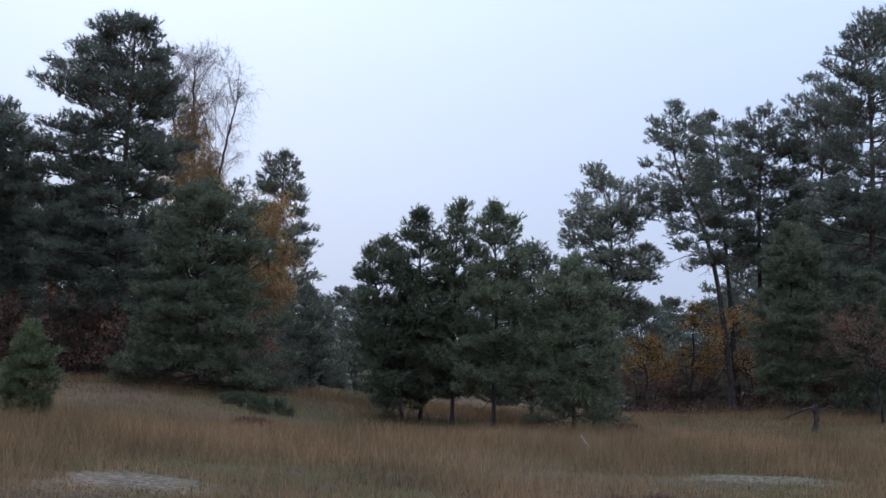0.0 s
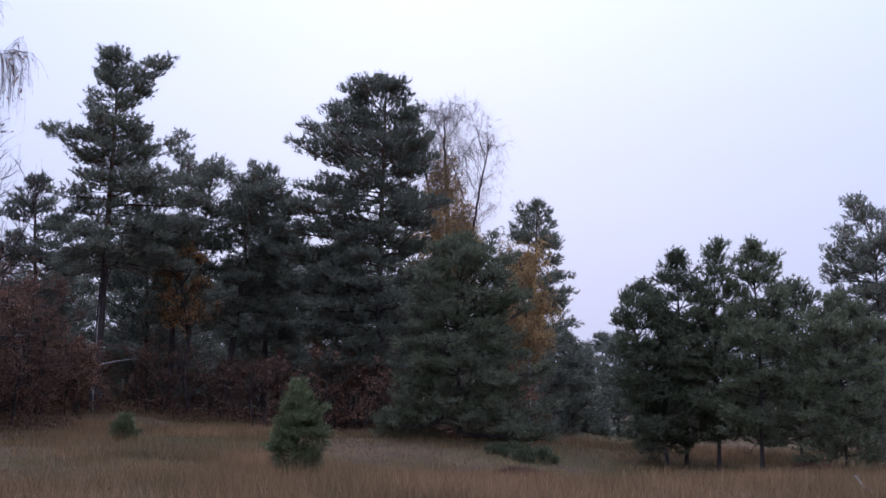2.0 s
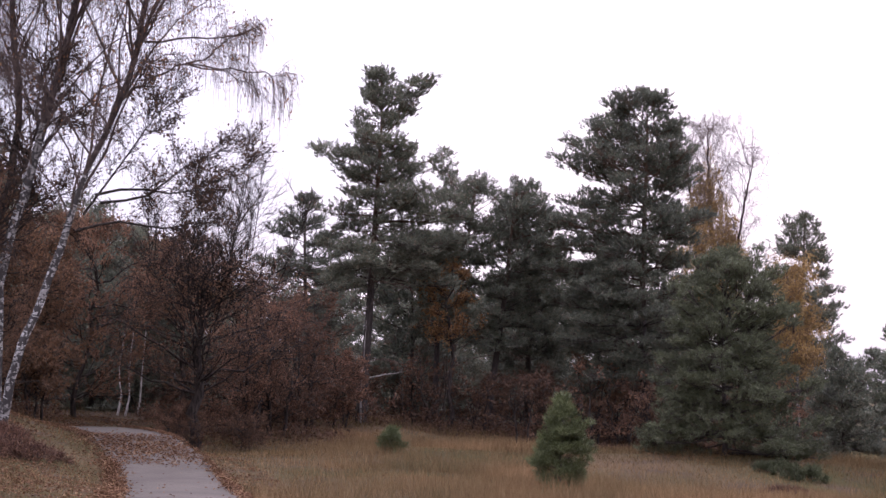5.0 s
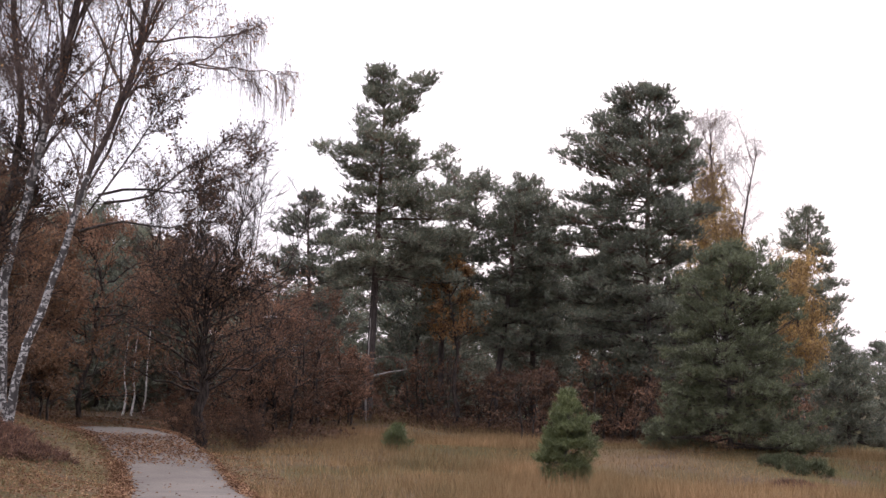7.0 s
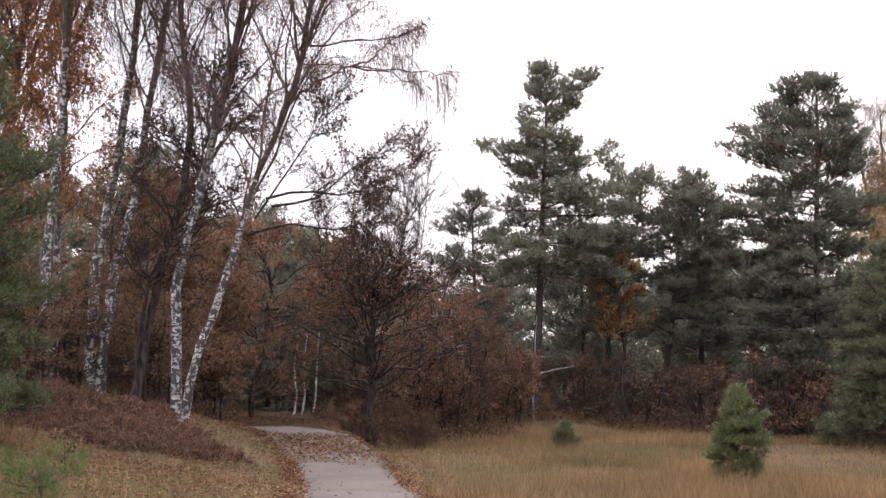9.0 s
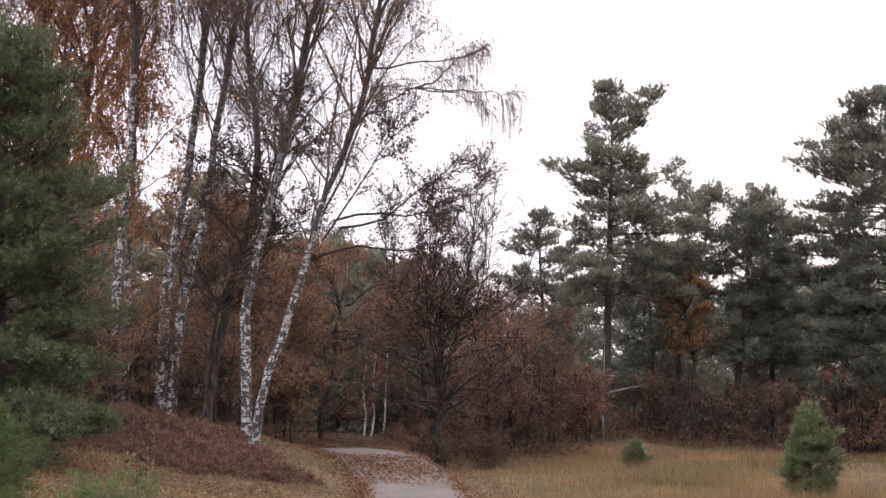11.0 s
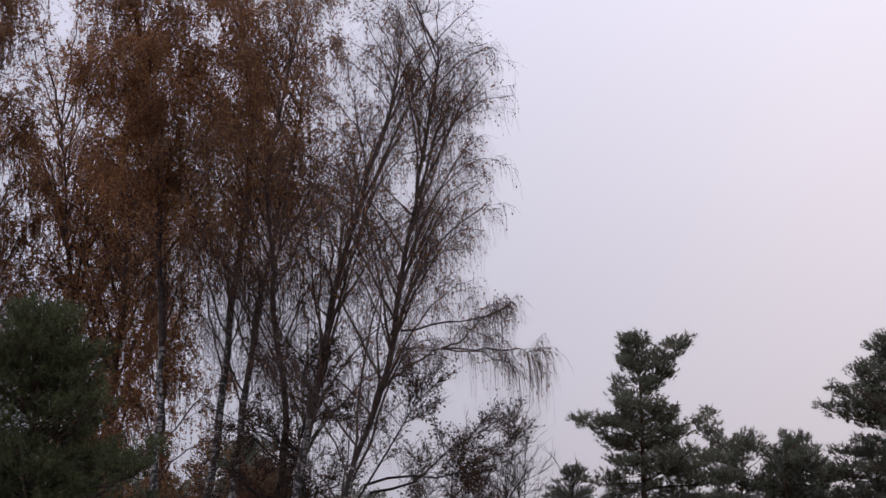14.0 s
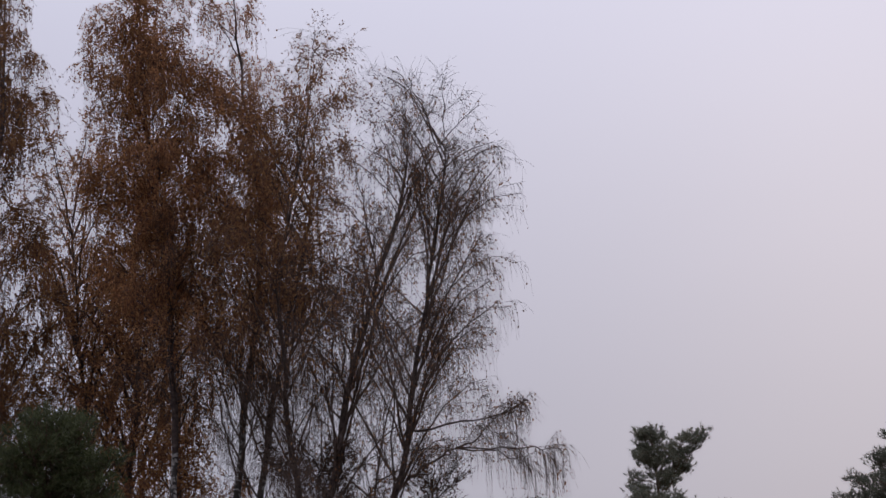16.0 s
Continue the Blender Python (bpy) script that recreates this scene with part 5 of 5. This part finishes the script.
def blades(name, rng, x, y, tall, width, material, label, lean=0.35):
    n = len(x)
    base = np.stack([x, y, floor_z(x, y) - 0.01], -1)
    d = unit(np.stack([rng.normal(0, lean, n), rng.normal(0, lean, n), np.ones(n)], -1))
    tip = base + d * tall[:, None]
    a = rng.uniform(0, 3.1416, n)
    side = np.stack([np.cos(a), np.sin(a), 0 * a], -1) * (width * rng.uniform(0.6, 1.3, n) / 2)[:, None]
    v = np.stack([base - side, base + side, tip], 1).reshape(-1, 3)
    ob = mesh_part(name, v, np.arange(3 * n).reshape(-1, 3), material)
    return tagged(ob, label, "grass", kind="stuff")


def make_grass():
    rng, x, y = scatter(500, 520000, 13, 47, -19, 43)
    gap = path_gap(x, y)
    west = x < np.interp(y, LINE[:, 1], LINE[:, 0]) - 0.3
    away = np.hypot(x, y)
    lush = 0.36 + 0.6 * wave(x, y, 0.5, 0.6) + 0.4 * wave(x, y, 1.5, 3.1) + 0.6 * np.exp(-((away - 20.5) / 4) ** 2)
    keep = (gap > 0.95) & ~on_sand(x, y) & (rng.random(len(x)) < np.clip(lush, 0.3, 1)) & ~(west & (rng.random(len(x)) < 0.8)) & ~((gap < 3.2 + 1.5 * wave(x, y, 0.9, 2.0)) & (rng.random(len(x)) < 0.6))
    x, y, lush = x[keep], y[keep], lush[keep]
    tall = (0.13 + 0.25 * np.clip(lush, 0, 1.1)) * rng.uniform(0.5, 1.2, len(x))
    low = np.ones(len(x))
    for a, b, rx, ry in SAND:
        low = np.minimum(low, np.clip(np.hypot((x - a) / (rx * 1.3), (y - b + 1.0) / (ry + 1.6)) - 0.25, 0.2, 1))
    tall = tall * low
    blades("dry_grass", rng, x, y, tall, 0.0085, M_STRAW, "tall dry tan grass over the clearing")
    rng, x, y = scatter(501, 95000, 13, 47, -19, 43)
    keep = (path_gap(x, y) > 0.85) & ~on_sand(x, y, 0.9)
    x, y = x[keep], y[keep]
    rng2, nx, ny = scatter(502, 60000, 1.2, 13, -75, 110)
    keep = path_gap(nx, ny) > 0.9
    x, y = np.append(x, nx[keep]), np.append(y, ny[keep])
    blades("turf", rng, x, y, rng.uniform(0.03, 0.13, len(x)), 0.014, M_TURF, "short mossy green and brown turf", 0.7)


def make_litter():
    rng, x, y = scatter(510, 190000, 13, 44, 14, 43)
    gap = path_gap(x, y)
    west = x < np.interp(y, LINE[:, 1], LINE[:, 0])
    across = np.clip((y + 0.8 * wave(x, y, 2.2, 1.0) - 24.9) / 2.0, 0, 1) * np.clip((28.4 - y) / 1.0, 0, 1)
    chance = np.where(gap < 0.74, 0.006 + 1.0 * across, np.where(gap < 1.1, 0.55, np.where(gap < 1.9, 0.35, np.where(west, 0.55, 0.02))))
    keep = rng.random(len(x)) < chance
    x, y = x[keep], y[keep]
    # drifts along both edges of the path, and right across it where the birches hang over
    k = rng.integers(120, len(LINE), 21000)
    off = np.where(rng.random(len(k)) < 0.5, 1, -1) * rng.normal(0.92, 0.10, len(k))
    over = np.clip((LINE[k, 1] - 25.0) / 1.2, 0, 1) * np.clip((28.4 - LINE[k, 1]) / 1.0, 0, 1)
    off = np.where(rng.random(len(k)) < 0.7 * over, rng.uniform(-0.7, 0.7, len(k)), off)
    d = unit(np.gradient(LINE, axis=0))[k]
    ex, ey = LINE[k, 0] - d[:, 1] * off, LINE[k, 1] + d[:, 0] * off
    near = np.hypot(ex, ey) > 12
    x, y = np.append(x, ex[near]), np.append(y, ey[near])
    gap = path_gap(x, y)
    z = floor_z(x, y) + 0.03
    best = np.full(len(x), 99.0)
    for (a, b), h in zip(LINE, PATH_Z):
        r = np.hypot(x - a, y - b)
        hit = r < best
        best = np.where(hit, r, best)
        z = np.where(hit & (r < 0.9), np.maximum(h + 0.04, floor_z(x, y) + 0.02), z)
    z = z + rng.uniform(0, 0.02, len(x))
    flat = unit(np.stack([rng.normal(0, 1, len(x)), rng.normal(0, 1, len(x)), rng.normal(0, 0.15, len(x))], -1))
    side = unit(np.stack([-flat[:, 1], flat[:, 0], rng.normal(0, 0.3, len(x))], -1))
    k = (0.052 * rng.uniform(0.6, 1.3, len(x)))[:, None]
    p = np.stack([x, y, z], -1)
    curl = np.array([0, 0, 1.0]) * k * 0.2
    v = np.stack([p - flat * k * 0.5, p + side * k * 0.33 + curl, p + flat * k * 0.5, p - side * k * 0.33 + curl], 1).reshape(-1, 3)
    i = np.arange(len(v)).reshape(-1, 4)
    ob = mesh_part("fallen_leaves", v, np.concatenate([i[:, [0, 1, 2]], i[:, [0, 2, 3]]]), M_LITTER)
    tagged(ob, "brown fallen leaves beside and on the path", "leaves", kind="stuff")


def make_brambles():
    """Low withered brambles and bracken that close the foot of the forest edge."""
    rng = np.random.default_rng(530)
    n = 52000
    x, y = np.empty(0), np.empty(0)
    for a, b, rx, ry in [(-14, 43.6, 7.5, 2.6), (-8, 43.4, 4.5, 2.4), (-20.0, 40.6, 2.4, 2.2), (-23.5, 32.2, 3.4, 3.0), (10, 46.2, 4.6, 2.2), (-17.4, 37.2, 2.6, 1.6), (-21.5, 29.5, 2.4, 1.6)]:
        k = int(n * rx * ry / 70)
        q, t = np.sqrt(rng.random(k)), rng.uniform(0, 6.283, k)
        x, y = np.append(x, a + rx * q * np.cos(t)), np.append(y, b + ry * q * np.sin(t))
    keep = path_gap(x, y) > 1.4
    x, y = x[keep], y[keep]
    high = 0.15 + 0.35 * np.clip(0.5 + wave(x, y, 1.1, 4.0), 0, 1)
    p = np.stack([x, y, floor_z(x, y) + high * rng.random(len(x))], -1)
    ob = mesh_part("bramble_cover", *leaves(rng, p, ball(rng, len(x)), 0.08, 0.2), M_LEAF_DARK)
    tagged(ob, "withered dark brambles along the forest edge", "undergrowth", kind="stuff")


make_grass()
make_litter()
make_brambles()


# ---- dead wood ----
def dead_wood(name, x, y, sticks, label, seed=1):
    """Stumps, snags and fallen branches. sticks: (part, points from the foot, radius, end radius)."""
    rng = np.random.default_rng(seed)
    root = tree_root(name, x, y, label, "dead wood")
    for part_name, pts, r, end in sticks:
        P = polyline(pts, 12)
        P[1:-1] += rng.normal(0, r * 0.25, (10, 3))
        mesh_part(part_name, *tubes(P[None], (np.linspace(r, end, 12) * rng.uniform(0.85, 1.15, 12))[None], 8), M_DEAD if "pale" in label else M_OAK_BARK, root, True)
    return root


dead_wood("tree_stump", 8.28, 35.04, [("stem", [(0, 0, 0), (0.01, 0, 0.3), (-0.02, 0, 0.68)], 0.075, 0.05), ("broken_branch", [(0.0, 0, 0.62), (-0.35, 0, 0.5), (-0.75, 0.05, 0.28)], 0.03, 0.012), ("stub", [(0, 0, 0.45), (0.25, 0, 0.62), (0.5, 0.02, 0.66)], 0.02, 0.008)], "dark broken stump with a hanging branch", 1)
dead_wood("fallen_branch", -1.85, 16.9, [("stick", [(-0.12, 0, 0.10), (0, 0, 0.07), (0.2, 0.02, 0.05)], 0.018, 0.012), ("side_twig", [(0, 0, 0.07), (0.1, -0.02, 0.12)], 0.01, 0.004)], "short dark branch lying in grass", 2)
dead_wood("fallen_branch", 2.4, 23.9, [("stick", [(0.05, 0, 0.03), (-0.1, 0, 0.15), (-0.22, 0.02, 0.30)], 0.02, 0.01)], "pale broken branch leaning out of grass", 3)
dead_wood("dead_sapling", -16.15, 41.5, [("stem", [(0, 0, 0), (-0.02, 0, 1.2), (0.05, 0.02, 2.3), (0.08, 0.02, 2.9)], 0.03, 0.008), ("broken_branch", [(0.0, 0, 1.25), (0.5, 0.1, 1.38), (1.1, 0.2, 1.5)], 0.028, 0.012)], "thin pale dead sapling leaning on a pine", 4)
for i, (x, y, h) in enumerate([(-22.8, 39.9, 3.0), (-22.6, 40.0, 3.2), (-22.35, 40.2, 3.4)]):
    birch(x, y, [([(0, 0, 0), (0.08, 0.03, 0.6), (0.05 * i, 0.03, 1.4), (0.2, 0.1, h)], 0.035)], 520 + i, "thin pale birch sapling in the dark wood", leafy=0.5, boughs=6, reach=0.6, twigs=60, first=0.6, fork=0.85, group="birch saplings", stem_wood=M_SAPLING)
